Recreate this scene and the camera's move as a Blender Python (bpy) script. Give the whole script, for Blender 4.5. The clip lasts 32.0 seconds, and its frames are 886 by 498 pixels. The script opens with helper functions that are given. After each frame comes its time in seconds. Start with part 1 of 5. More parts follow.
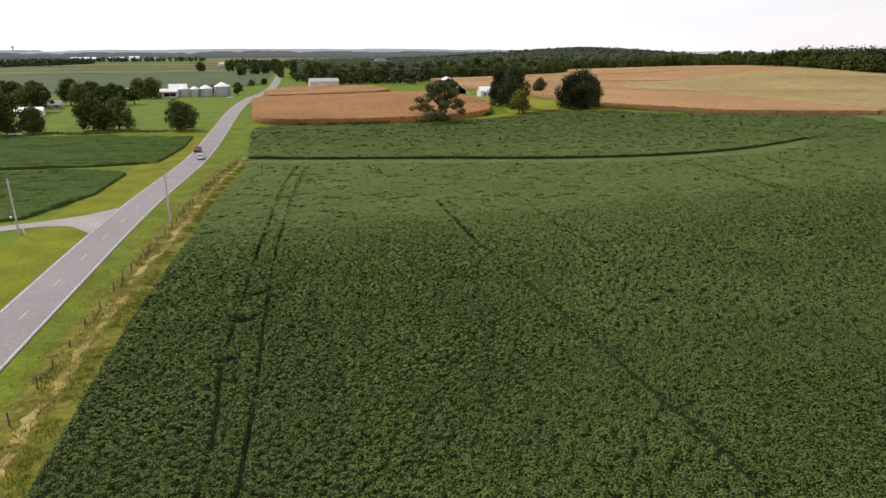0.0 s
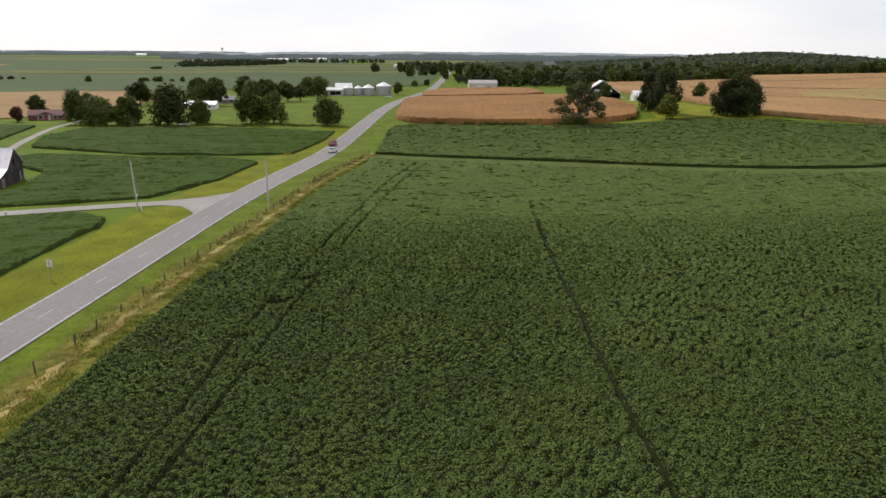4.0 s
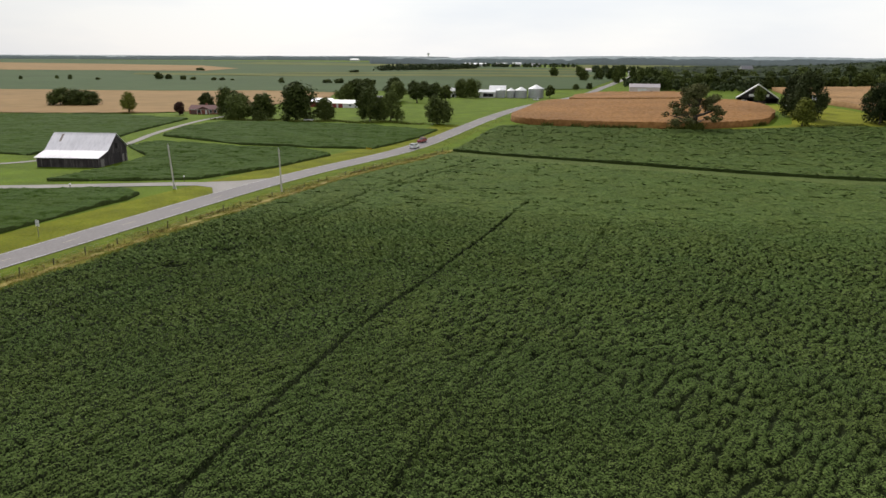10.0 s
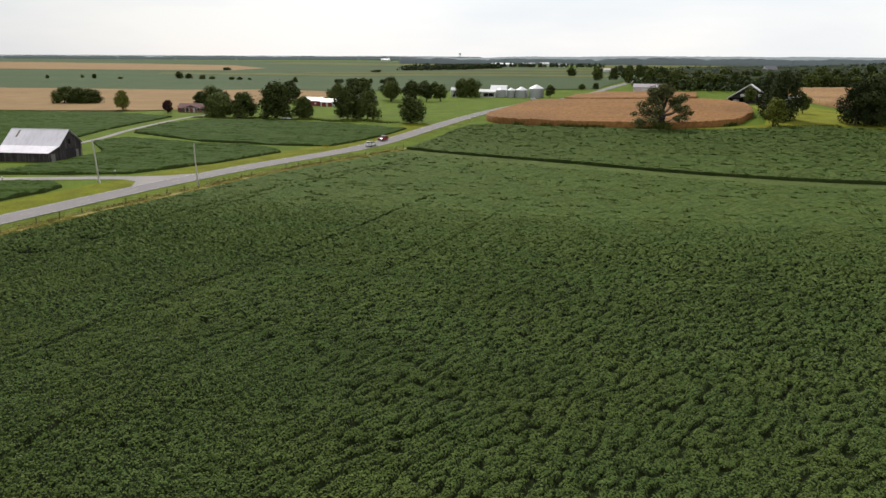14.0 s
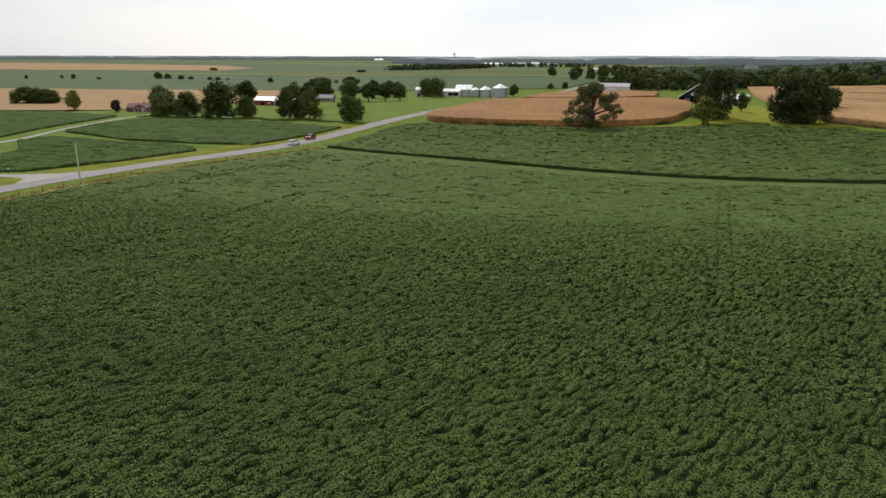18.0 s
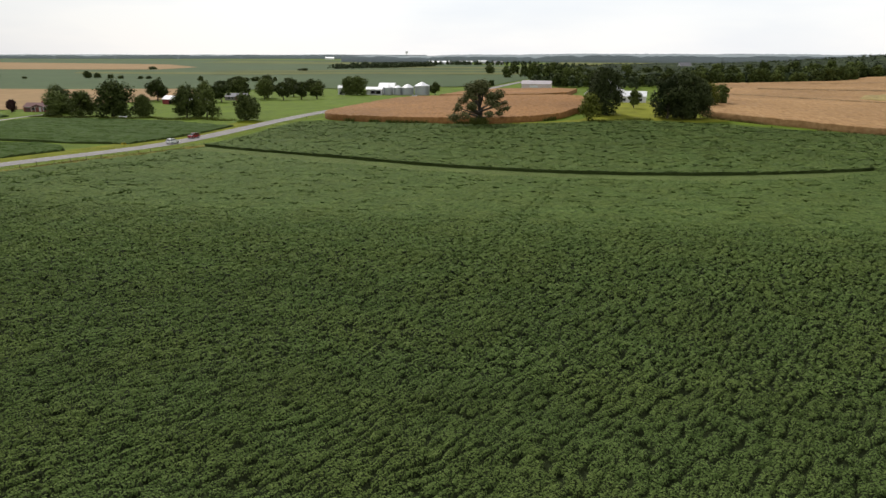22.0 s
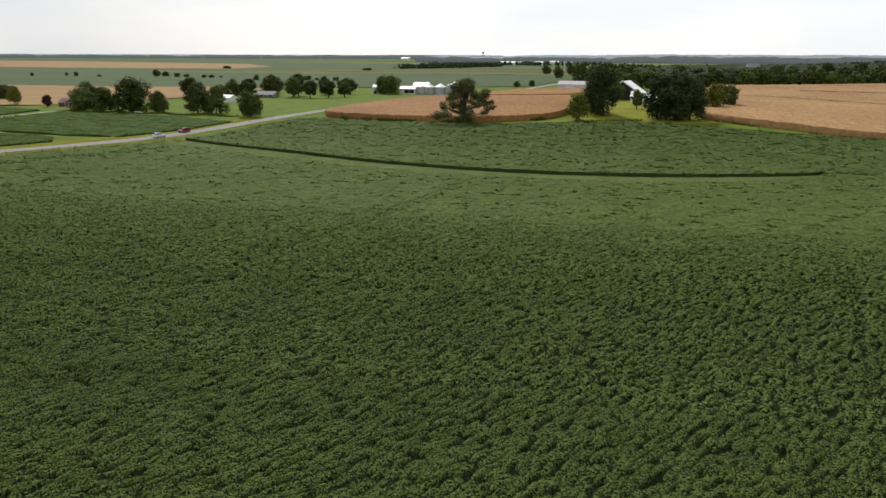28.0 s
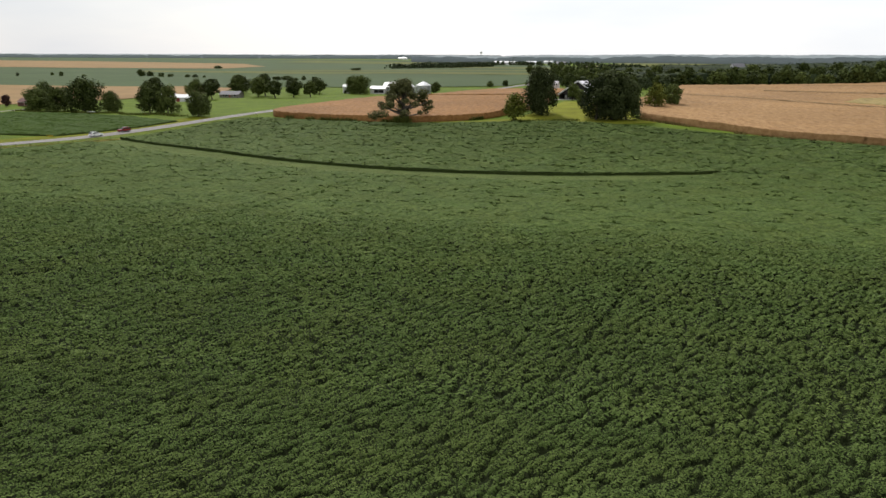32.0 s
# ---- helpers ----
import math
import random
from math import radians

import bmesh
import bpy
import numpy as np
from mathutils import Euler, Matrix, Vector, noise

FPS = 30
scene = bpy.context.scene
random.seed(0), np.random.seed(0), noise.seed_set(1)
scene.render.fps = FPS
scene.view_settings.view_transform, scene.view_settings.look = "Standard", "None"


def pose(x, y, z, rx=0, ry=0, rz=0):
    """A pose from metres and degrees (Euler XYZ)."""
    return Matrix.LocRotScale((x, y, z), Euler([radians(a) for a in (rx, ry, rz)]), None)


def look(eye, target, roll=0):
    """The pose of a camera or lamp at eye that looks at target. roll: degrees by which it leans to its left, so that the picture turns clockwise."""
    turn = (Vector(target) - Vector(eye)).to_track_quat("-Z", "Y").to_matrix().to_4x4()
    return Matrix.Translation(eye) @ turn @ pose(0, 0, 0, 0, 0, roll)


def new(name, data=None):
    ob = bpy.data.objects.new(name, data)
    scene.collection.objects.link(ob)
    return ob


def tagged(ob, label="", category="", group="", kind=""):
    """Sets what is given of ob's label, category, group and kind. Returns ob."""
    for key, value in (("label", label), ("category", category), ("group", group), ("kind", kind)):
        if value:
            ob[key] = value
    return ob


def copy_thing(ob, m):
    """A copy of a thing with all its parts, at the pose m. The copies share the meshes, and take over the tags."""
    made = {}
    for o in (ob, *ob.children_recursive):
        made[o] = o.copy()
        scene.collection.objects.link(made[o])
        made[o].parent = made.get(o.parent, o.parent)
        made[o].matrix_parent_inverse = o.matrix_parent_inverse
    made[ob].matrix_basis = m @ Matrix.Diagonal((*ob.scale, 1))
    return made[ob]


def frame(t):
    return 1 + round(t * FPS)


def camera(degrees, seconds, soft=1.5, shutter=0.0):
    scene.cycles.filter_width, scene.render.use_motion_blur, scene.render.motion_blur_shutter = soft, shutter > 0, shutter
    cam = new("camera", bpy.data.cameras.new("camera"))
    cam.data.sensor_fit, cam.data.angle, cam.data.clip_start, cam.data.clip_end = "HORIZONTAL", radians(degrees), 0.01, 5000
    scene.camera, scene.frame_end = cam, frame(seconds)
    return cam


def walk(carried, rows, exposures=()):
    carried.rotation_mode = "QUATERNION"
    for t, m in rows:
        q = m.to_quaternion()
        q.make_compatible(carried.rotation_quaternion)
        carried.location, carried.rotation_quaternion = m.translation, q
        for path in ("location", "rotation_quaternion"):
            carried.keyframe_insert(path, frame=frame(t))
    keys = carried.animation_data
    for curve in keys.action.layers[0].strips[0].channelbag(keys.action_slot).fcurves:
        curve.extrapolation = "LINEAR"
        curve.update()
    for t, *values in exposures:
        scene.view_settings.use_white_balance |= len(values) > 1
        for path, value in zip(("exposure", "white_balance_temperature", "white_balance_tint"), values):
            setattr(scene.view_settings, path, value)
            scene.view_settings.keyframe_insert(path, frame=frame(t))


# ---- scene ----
cam = camera(63.1, 32.0)
PATH = [
    (0, (5.497, 3.576, 31.433), (6.238, 5.354, 30.894), 0.1),
    (0.5, (6.098, 3.608, 31.264), (6.718, 5.432, 30.728), 0.4),
    (1, (7.077, 3.366, 31.121), (7.607, 5.218, 30.584), 0.4),
    (1.5, (8.463, 3.247, 31.157), (8.963, 5.108, 30.621), 0.4),
    (2, (10.658, 2.409, 30.834), (11.105, 4.283, 30.299), 0.4),
    (2.5, (12.793, 1.627, 30.794), (13.2, 3.511, 30.26), 0.3),
    (3, (15.002, 1.129, 30.802), (15.38, 3.019, 30.269), 0.3),
    (3.5, (17.731, 0.759, 30.562), (18.076, 2.656, 30.03), 0.4),
    (5.5, (29.869, -1.039, 29.903), (30.017, 0.885, 29.375), 0.4),
    (6, (33.201, -1.659, 29.574), (33.3, 0.268, 29.049), 0.3),
    (6.5, (36.251, -2.0, 29.57), (36.306, -0.071, 29.044), 0.3),
    (7, (39.681, -2.272, 29.485), (39.69, -0.343, 28.96), 0.3),
    (7.5, (42.986, -2.595, 29.403), (42.947, -0.666, 28.878), 0.3),
    (8, (46.461, -2.961, 29.267), (46.38, -1.033, 28.744), 0.4),
    (8.5, (49.788, -3.254, 29.159), (49.676, -1.327, 28.635), 0.3),
    (9, (53.175, -3.476, 29.042), (53.021, -1.552, 28.519), 0.3),
    (9.5, (56.7, -3.497, 29.071), (56.506, -1.576, 28.548), 0.3),
    (10, (60.261, -3.746, 28.951), (60.027, -1.829, 28.429), 0.3),
    (10.5, (63.583, -3.875, 28.924), (63.331, -1.961, 28.402), 0.3),
    (11, (66.969, -3.822, 28.941), (66.718, -1.908, 28.419), 0.3),
    (11.5, (70.477, -3.916, 28.87), (70.226, -2.002, 28.347), 0.3),
    (12, (73.849, -3.789, 28.864), (73.576, -1.877, 28.341), 0.3),
    (12.5, (77.262, -3.608, 28.828), (76.955, -1.701, 28.305), 0.3),
    (13, (80.679, -3.397, 28.758), (80.35, -1.495, 28.236), 0.3),
    (13.5, (84.095, -3.518, 28.849), (83.767, -1.616, 28.327), 0.3),
    (14, (87.35, -3.262, 28.869), (87.021, -1.36, 28.347), 0.3),
    (14.5, (90.653, -2.939, 28.838), (90.324, -1.037, 28.315), 0.2),
    (15, (93.775, -2.571, 28.719), (93.447, -0.668, 28.197), 0.2),
    (15.5, (97.1, -2.298, 28.691), (96.772, -0.396, 28.169), 0.2),
    (17.5, (110.572, -1.38, 28.575), (110.243, 0.522, 28.054), 0.2),
    (18, (113.735, -0.909, 28.653), (113.405, 0.994, 28.131), 0.2),
    (18.5, (117.198, -0.497, 28.697), (116.866, 1.405, 28.174), 0.2),
    (19, (120.613, -0.461, 28.588), (120.288, 1.442, 28.065), 0.2),
    (19.5, (123.979, -0.243, 28.503), (123.697, 1.667, 27.981), 0.1),
    (20, (127.35, -0.06, 28.472), (127.069, 1.85, 27.949), 0.2),
    (20.5, (130.848, -0.104, 28.504), (130.589, 1.809, 27.979), 0.1),
    (21, (134.645, -0.249, 28.597), (134.475, 1.673, 28.071), 0.2),
    (21.5, (137.772, -0.45, 28.746), (137.587, 1.47, 28.22), 0.1),
    (22, (141.0, -0.248, 28.708), (140.777, 1.668, 28.182), 0.1),
    (22.5, (144.124, 0.167, 28.681), (143.875, 2.081, 28.155), 0.2),
    (23, (147.555, 0.71, 28.658), (147.283, 2.62, 28.132), 0.1),
    (23.5, (151.039, 1.114, 28.636), (150.744, 3.02, 28.11), 0.2),
    (24, (154.231, 1.315, 28.608), (153.916, 3.218, 28.082), 0.1),
    (24.5, (157.348, 1.507, 28.57), (157.013, 3.407, 28.044), 0.1),
    (25, (160.485, 1.629, 28.594), (160.13, 3.525, 28.068), 0.2),
    (25.5, (163.841, 2.055, 28.517), (163.465, 3.947, 27.99), 0.1),
    (27.5, (176.107, 3.287, 28.231), (175.681, 5.169, 27.705), 0.2),
    (28, (179.117, 3.414, 28.225), (178.68, 5.293, 27.7), 0.2),
    (28.5, (182.282, 3.311, 28.304), (181.837, 5.189, 27.778), 0.2),
    (29, (185.385, 3.509, 28.381), (184.936, 5.385, 27.855), 0.2),
    (29.5, (188.764, 4.103, 28.386), (188.313, 5.979, 27.86), 0.2),
    (30, (192.22, 4.471, 28.367), (191.776, 6.348, 27.841), 0.2),
    (30.5, (195.22, 4.418, 28.483), (194.778, 6.297, 27.957), 0.2),
    (31, (198.39, 4.692, 28.562), (197.949, 6.57, 28.036), 0.2),
    (31.5, (201.663, 5.142, 28.644), (201.22, 7.019, 28.118), 0.2),
    (32, (205.143, 5.685, 28.588), (204.697, 7.563, 28.062), 0.2),
]
walk(cam, [(t, look(eye, target, roll)) for t, eye, target, roll in PATH],
     [(0, 0.31, 6600, 16), (1, 0.26, 6580, 15), (3, 0.15, 6550, 13), (6, 0.04, 6500, 10), (9, 0.04, 6500, 10), (20, 0.08, 6500, 10), (30, 0.12, 6500, 10), (32, 0.14, 6500, 10)])

# ---- sky, sun and exposure ----
SUN_TURN, SUN_UP = radians(-28), radians(44)
world = bpy.data.worlds.new("overcast_sky")
scene.world = world
world.use_nodes = True
wn, wl = world.node_tree.nodes, world.node_tree.links
wn.clear()
w_out = wn.new("ShaderNodeOutputWorld")
w_bg = wn.new("ShaderNodeBackground")
w_sky = wn.new("ShaderNodeTexSky")
w_sky.sky_type, w_sky.sun_disc = "NISHITA", False
w_sky.sun_elevation, w_sky.sun_rotation = SUN_UP, SUN_TURN
w_gain = wn.new("ShaderNodeVectorMath")
w_gain.operation = "SCALE"
w_gain.inputs["Scale"].default_value = 0.10
w_co = wn.new("ShaderNodeTexCoord")
w_map = wn.new("ShaderNodeMapping")
w_map.inputs["Scale"].default_value = (1.6, 1.6, 7.0)
w_noise = wn.new("ShaderNodeTexNoise")
w_noise.inputs["Scale"].default_value, w_noise.inputs["Detail"].default_value = 1.7, 5.0
w_ramp = wn.new("ShaderNodeValToRGB")
w_ramp.color_ramp.elements[0].position, w_ramp.color_ramp.elements[0].color = 0.33, (0.85, 0.885, 0.94, 1)
w_ramp.color_ramp.elements[1].position, w_ramp.color_ramp.elements[1].color = 0.60, (1.0, 1.0, 1.0, 1)
w_mix = wn.new("ShaderNodeMix")
w_mix.data_type = "RGBA"
w_mix.inputs["Factor"].default_value = 0.88
w_bg.inputs["Strength"].default_value = 0.92
wl.new(w_sky.outputs[0], w_gain.inputs[0])
wl.new(w_co.outputs["Generated"], w_map.inputs[0])
wl.new(w_map.outputs[0], w_noise.inputs["Vector"])
wl.new(w_noise.outputs["Fac"], w_ramp.inputs[0])
wl.new(w_gain.outputs[0], w_mix.inputs["A"])
wl.new(w_ramp.outputs[0], w_mix.inputs["B"])
w_dot = wn.new("ShaderNodeVectorMath")
w_dot.operation = "DOT_PRODUCT"
w_dot.inputs[1].default_value = (0.09, 0.996, 0.0)
w_thin = wn.new("ShaderNodeMapRange")
w_thin.interpolation_type = "SMOOTHSTEP"
w_thin.inputs[1].default_value, w_thin.inputs[2].default_value = 0.62, 0.99
w_thin.inputs[3].default_value, w_thin.inputs[4].default_value = 0.89, 1.09
w_lift = wn.new("ShaderNodeVectorMath")
w_lift.operation = "SCALE"
wl.new(w_co.outputs["Generated"], w_dot.inputs[0])
wl.new(w_dot.outputs["Value"], w_thin.inputs[0])
wl.new(w_mix.outputs["Result"], w_lift.inputs[0])
wl.new(w_thin.outputs[0], w_lift.inputs["Scale"])
wl.new(w_lift.outputs[0], w_bg.inputs["Color"])
wl.new(w_bg.outputs[0], w_out.inputs[0])

sun = new("sun", bpy.data.lights.new("sun", "SUN"))
sun.data.energy, sun.data.angle, sun.data.color = 3.0, radians(6), (1.0, 0.96, 0.9)
sun.matrix_world = look((0, 0, 80), (80 * -math.sin(SUN_TURN), 80 * -math.cos(SUN_TURN), 80 - 80 * math.tan(SUN_UP)))

# ---- shape of the land ----


def gauss(x, y, cx, cy, s, a):
    return a * np.exp(-((x - cx) ** 2 + (y - cy) ** 2) / (2 * s * s))


def ramp(v, a, b):
    u = np.clip((v - a) / (b - a), 0, 1)
    return u * u * (3 - 2 * u)


def land(x, y):
    x, y = np.asarray(x, float), np.asarray(y, float)
    z = 0.5 + gauss(x, y, 195, 370, 75, 3.6) + gauss(x, y, 650, 750, 200, 7) + gauss(x, y, 850, 1280, 170, 22) + gauss(x, y, 560, 520, 110, 7.5) + gauss(x, y, 50, 45, 30, 3.0) + gauss(x, y, 5, 150, 45, 0.8)
    z += gauss(x, y, 35, 232, 40, -2.0) + gauss(x, y, 130, 195, 60, -1.1) + gauss(x, y, 225, 195, 50, -1.6)
    z += gauss(x, y, 35, 545, 70, -2.8) + gauss(x, y, -60, 178, 35, -0.9) + gauss(x, y, -500, 2000, 500, -5)
    z += gauss(x, y, 350, 2600, 330, 3) + gauss(x, y, 1050, 2700, 420, 4) + gauss(x, y, -700, 3250, 420, 4)
    z -= 2.2 * ramp(-x, 60, 260)
    return z


TABLE = np.random.RandomState(7).rand(256, 256)


def lumps(x, y, seed=0):
    """Smooth noise from 0 to 1, one lump per unit."""
    x, y = np.asarray(x) + 17.3 * seed, np.asarray(y) + 9.1 * seed
    i, j = np.floor(x).astype(int), np.floor(y).astype(int)
    u, v = x - i, y - j
    u, v = u * u * (3 - 2 * u), v * v * (3 - 2 * v)
    t = lambda a, b: TABLE[(i + a) % 256, (j + b) % 256]  # noqa: E731
    return (t(0, 0) * (1 - u) + t(1, 0) * u) * (1 - v) + (t(0, 1) * (1 - u) + t(1, 1) * u) * v


def tufts(x, y, seed=0):
    """Round heads packed side by side: 1 at the top of a head, 0 in the gaps."""
    x, y = np.asarray(x) + 31.7 * seed, np.asarray(y) + 11.9 * seed
    i, j = np.floor(x).astype(int), np.floor(y).astype(int)
    best = np.full(x.shape, 9.0)
    for a in (-1, 0, 1):
        for b in (-1, 0, 1):
            p, q = (i + a) % 256, (j + b) % 256
            d = (i + a + TABLE[p, q] - x) ** 2 + (j + b + TABLE[q, (p + 91) % 256] - y) ** 2
            best = np.minimum(best, d)
    return np.sqrt(np.clip(1 - 1.9 * best, 0, 1))


# ---- materials ----


def surface(name, colours, scale=1.0, rough=0.8, bump=0.3, dist=0.05, big=None, stretch=(1, 1, 1), metal=0.0, detail=6.0, spec=0.3, islands=0.0, pieces=0.0, vor=0.0):
    """A material from two to four colours spread by fine noise, and mottled at the scale big."""
    m = bpy.data.materials.new(name)
    m.use_nodes = True
    n, l = m.node_tree.nodes, m.node_tree.links
    p = n["Principled BSDF"]
    p.inputs["Roughness"].default_value, p.inputs["Metallic"].default_value = rough, metal
    p.inputs["Specular IOR Level"].default_value = spec
    co = n.new("ShaderNodeTexCoord")
    mp = n.new("ShaderNodeMapping")
    mp.inputs["Scale"].default_value = stretch
    l.new(co.outputs["Object"], mp.inputs[0])
    fine = n.new("ShaderNodeTexNoise")
    fine.inputs["Scale"].default_value, fine.inputs["Detail"].default_value, fine.inputs["Roughness"].default_value = scale, detail, 0.62
    l.new(mp.outputs[0], fine.inputs["Vector"])
    value = fine.outputs["Fac"]

    def mixed(a, b, amount):
        k = n.new("ShaderNodeMix")
        k.data_type = "FLOAT"
        k.inputs[0].default_value = amount
        l.new(a, k.inputs[2])
        l.new(b, k.inputs[3])
        return k.outputs[0]

    if vor:
        cells = n.new("ShaderNodeTexVoronoi")
        cells.inputs["Scale"].default_value = vor
        l.new(mp.outputs[0], cells.inputs["Vector"])
        sep = n.new("ShaderNodeSeparateColor")
        l.new(cells.outputs["Color"], sep.inputs[0])
        value = mixed(value, sep.outputs[0], 0.45)
    if islands:
        geo = n.new("ShaderNodeNewGeometry")
        value = mixed(value, geo.outputs["Random Per Island"], islands)
    if pieces:
        info = n.new("ShaderNodeObjectInfo")
        value = mixed(value, info.outputs["Random"], pieces)
    cr = n.new("ShaderNodeValToRGB")
    e = cr.color_ramp.elements
    lo, hi = 0.28, 0.72
    e[0].position, e[0].color = lo, (*colours[0], 1)
    e[1].position, e[1].color = hi, (*colours[-1], 1)
    for k, c in enumerate(colours[1:-1]):
        s = e.new(lo + (hi - lo) * (k + 1) / (len(colours) - 1))
        s.color = (*c, 1)
    l.new(value, cr.inputs[0])
    colour = cr.outputs[0]
    if big:
        size, amount = big
        wide = n.new("ShaderNodeTexNoise")
        wide.inputs["Scale"].default_value, wide.inputs["Detail"].default_value = 1 / size, 3.0
        l.new(co.outputs["Object"], wide.inputs["Vector"])
        rng = n.new("ShaderNodeMapRange")
        rng.inputs[1].default_value, rng.inputs[2].default_value = 0.3, 0.7
        rng.inputs[3].default_value, rng.inputs[4].default_value = 1 - amount, 1 + amount
        l.new(wide.outputs["Fac"], rng.inputs[0])
        mul = n.new("ShaderNodeVectorMath")
        mul.operation = "SCALE"
        l.new(colour, mul.inputs[0])
        l.new(rng.outputs[0], mul.inputs["Scale"])
        colour = mul.outputs[0]
    l.new(colour, p.inputs["Base Color"])
    if bump:
        b = n.new("ShaderNodeBump")
        b.inputs["Strength"].default_value, b.inputs["Distance"].default_value = bump, dist
        l.new(value, b.inputs["Height"])
        l.new(b.outputs[0], p.inputs["Normal"])
    return m


def plain(name, colour, rough=0.5, metal=0.0, spec=0.5):
    return surface(name, [tuple(c * 0.9 for c in colour), tuple(min(1, c * 1.08) for c in colour)], 9.0, rough, 0.08, 0.01, metal=metal, spec=spec)


def leafy(name, dark, light, through=0.25):
    m = surface(name, [dark, tuple((a + b) / 2 for a, b in zip(dark, light)), light], 0.35, 0.75, 0, islands=0.38, pieces=0.3, spec=0.04)
    return m


M_GRASS = surface("grass", [(0.046, 0.080, 0.002), (0.077, 0.121, 0.003), (0.118, 0.152, 0.006)], 2.4, 0.9, 0.7, 0.15, big=(11, 0.22), detail=8.0, spec=0.1)
M_VERGE = surface("verge_grass", [(0.078, 0.098, 0.003), (0.122, 0.136, 0.004), (0.176, 0.168, 0.010)], 2.2, 0.9, 0.8, 0.15, big=(7, 0.22), detail=8.0, spec=0.08)
M_LIME = surface("lime_grass", [(0.052, 0.085, 0.004), (0.088, 0.122, 0.007), (0.135, 0.152, 0.014)], 1.6, 0.9, 0.8, 0.15, big=(6, 0.2), detail=8.0, spec=0.08)
M_ROUGH = surface("rough_field_edge", [(0.050, 0.060, 0.008), (0.105, 0.105, 0.014), (0.185, 0.155, 0.040)], 1.2, 0.9, 0.9, 0.2, big=(3, 0.3), detail=9.0, spec=0.05)
M_FURROW = surface("furrow_weeds", [(0.07, 0.055, 0.022), (0.13, 0.09, 0.04), (0.19, 0.125, 0.06)], 1.3, 0.9, 0.6, 0.15, big=(6, 0.3), spec=0.1)
M_DRY = surface("dry_grass", [(0.13, 0.125, 0.022), (0.23, 0.185, 0.055), (0.34, 0.26, 0.105)], 1.3, 0.9, 0.6, 0.15, big=(6, 0.3), spec=0.15)
M_FARSOY = surface("far_soy", [(0.040, 0.066, 0.024), (0.060, 0.088, 0.032)], 0.05, 0.9, 0.3, 0.5, big=(160, 0.12), stretch=(1, 3, 1), spec=0.1)
M_CORN = surface("dry_corn", [(0.145, 0.066, 0.020), (0.215, 0.106, 0.035), (0.285, 0.150, 0.054)], 0.8, 0.8, 0.45, 0.2, big=(40, 0.16), stretch=(1, 0.5, 1), spec=0.1)
M_RIPE = surface("ripe_corn", [(0.175, 0.095, 0.036), (0.258, 0.150, 0.064), (0.325, 0.202, 0.092)], 0.6, 0.85, 0.35, 0.2, big=(70, 0.16), stretch=(1, 0.4, 1), spec=0.1)
M_OLIVE = surface("olive_corn", [(0.15, 0.115, 0.042), (0.23, 0.175, 0.066), (0.29, 0.22, 0.09)], 0.5, 0.85, 0.6, 0.3, big=(60, 0.14), stretch=(1, 0.4, 1), spec=0.1)
M_DULL = surface("strip_grass_sheet", [(0.050, 0.075, 0.020), (0.080, 0.108, 0.030), (0.12, 0.14, 0.045)], 2.5, 0.9, 0.8, 0.15, big=(5, 0.2), spec=0.05)
M_TAN = surface("far_tan", [(0.190, 0.116, 0.043), (0.262, 0.166, 0.068)], 0.06, 0.9, 0.2, 0.3, big=(90, 0.10), spec=0.15)
M_ROAD = surface("asphalt", [(0.145, 0.130, 0.131), (0.182, 0.166, 0.167), (0.215, 0.198, 0.197)], 2.5, 0.85, 0.25, 0.01, big=(16, 0.07))
M_GRAVEL = surface("gravel", [(0.17, 0.155, 0.145), (0.24, 0.222, 0.208), (0.31, 0.288, 0.268)], 5.0, 0.9, 0.4, 0.03, big=(9, 0.12))
M_PAINT = plain("road_paint", (0.50, 0.49, 0.475), 0.7)
M_YELLOW = plain("yellow_paint", (0.38, 0.32, 0.23), 0.7)
def bean_leaves(name, scale, islands, bump, tone=(1, 1, 1)):
    """Bean leaves: clumps of their own shade, in patches of blue-green and olive."""
    m = surface(name, [tuple(c * v for c, v in zip(k, tone)) for k in ((0.045, 0.070, 0.017), (0.075, 0.111, 0.030), (0.110, 0.150, 0.043))], scale, 0.72, bump, 0.12, big=(13, 0.07), islands=islands, spec=0.022)
    n, l = m.node_tree.nodes, m.node_tree.links
    p = n["Principled BSDF"]
    was = p.inputs["Base Color"].links[0].from_socket
    co = n.new("ShaderNodeTexCoord")
    wide = n.new("ShaderNodeTexNoise")
    wide.inputs["Scale"].default_value, wide.inputs["Detail"].default_value = 0.11, 4.0
    l.new(co.outputs["Object"], wide.inputs["Vector"])
    cr = n.new("ShaderNodeValToRGB")
    cr.color_ramp.elements[0].position, cr.color_ramp.elements[0].color = 0.38, (0.98, 1.0, 1.0, 1)
    cr.color_ramp.elements[1].position, cr.color_ramp.elements[1].color = 0.64, (1.045, 1.0, 0.955, 1)
    l.new(wide.outputs["Fac"], cr.inputs[0])
    mul = n.new("ShaderNodeMix")
    mul.data_type, mul.blend_type = "RGBA", "MULTIPLY"
    mul.inputs["Factor"].default_value = 1.0
    l.new(was, mul.inputs["A"])
    l.new(cr.outputs[0], mul.inputs["B"])
    l.new(mul.outputs["Result"], p.inputs["Base Color"])
    return m


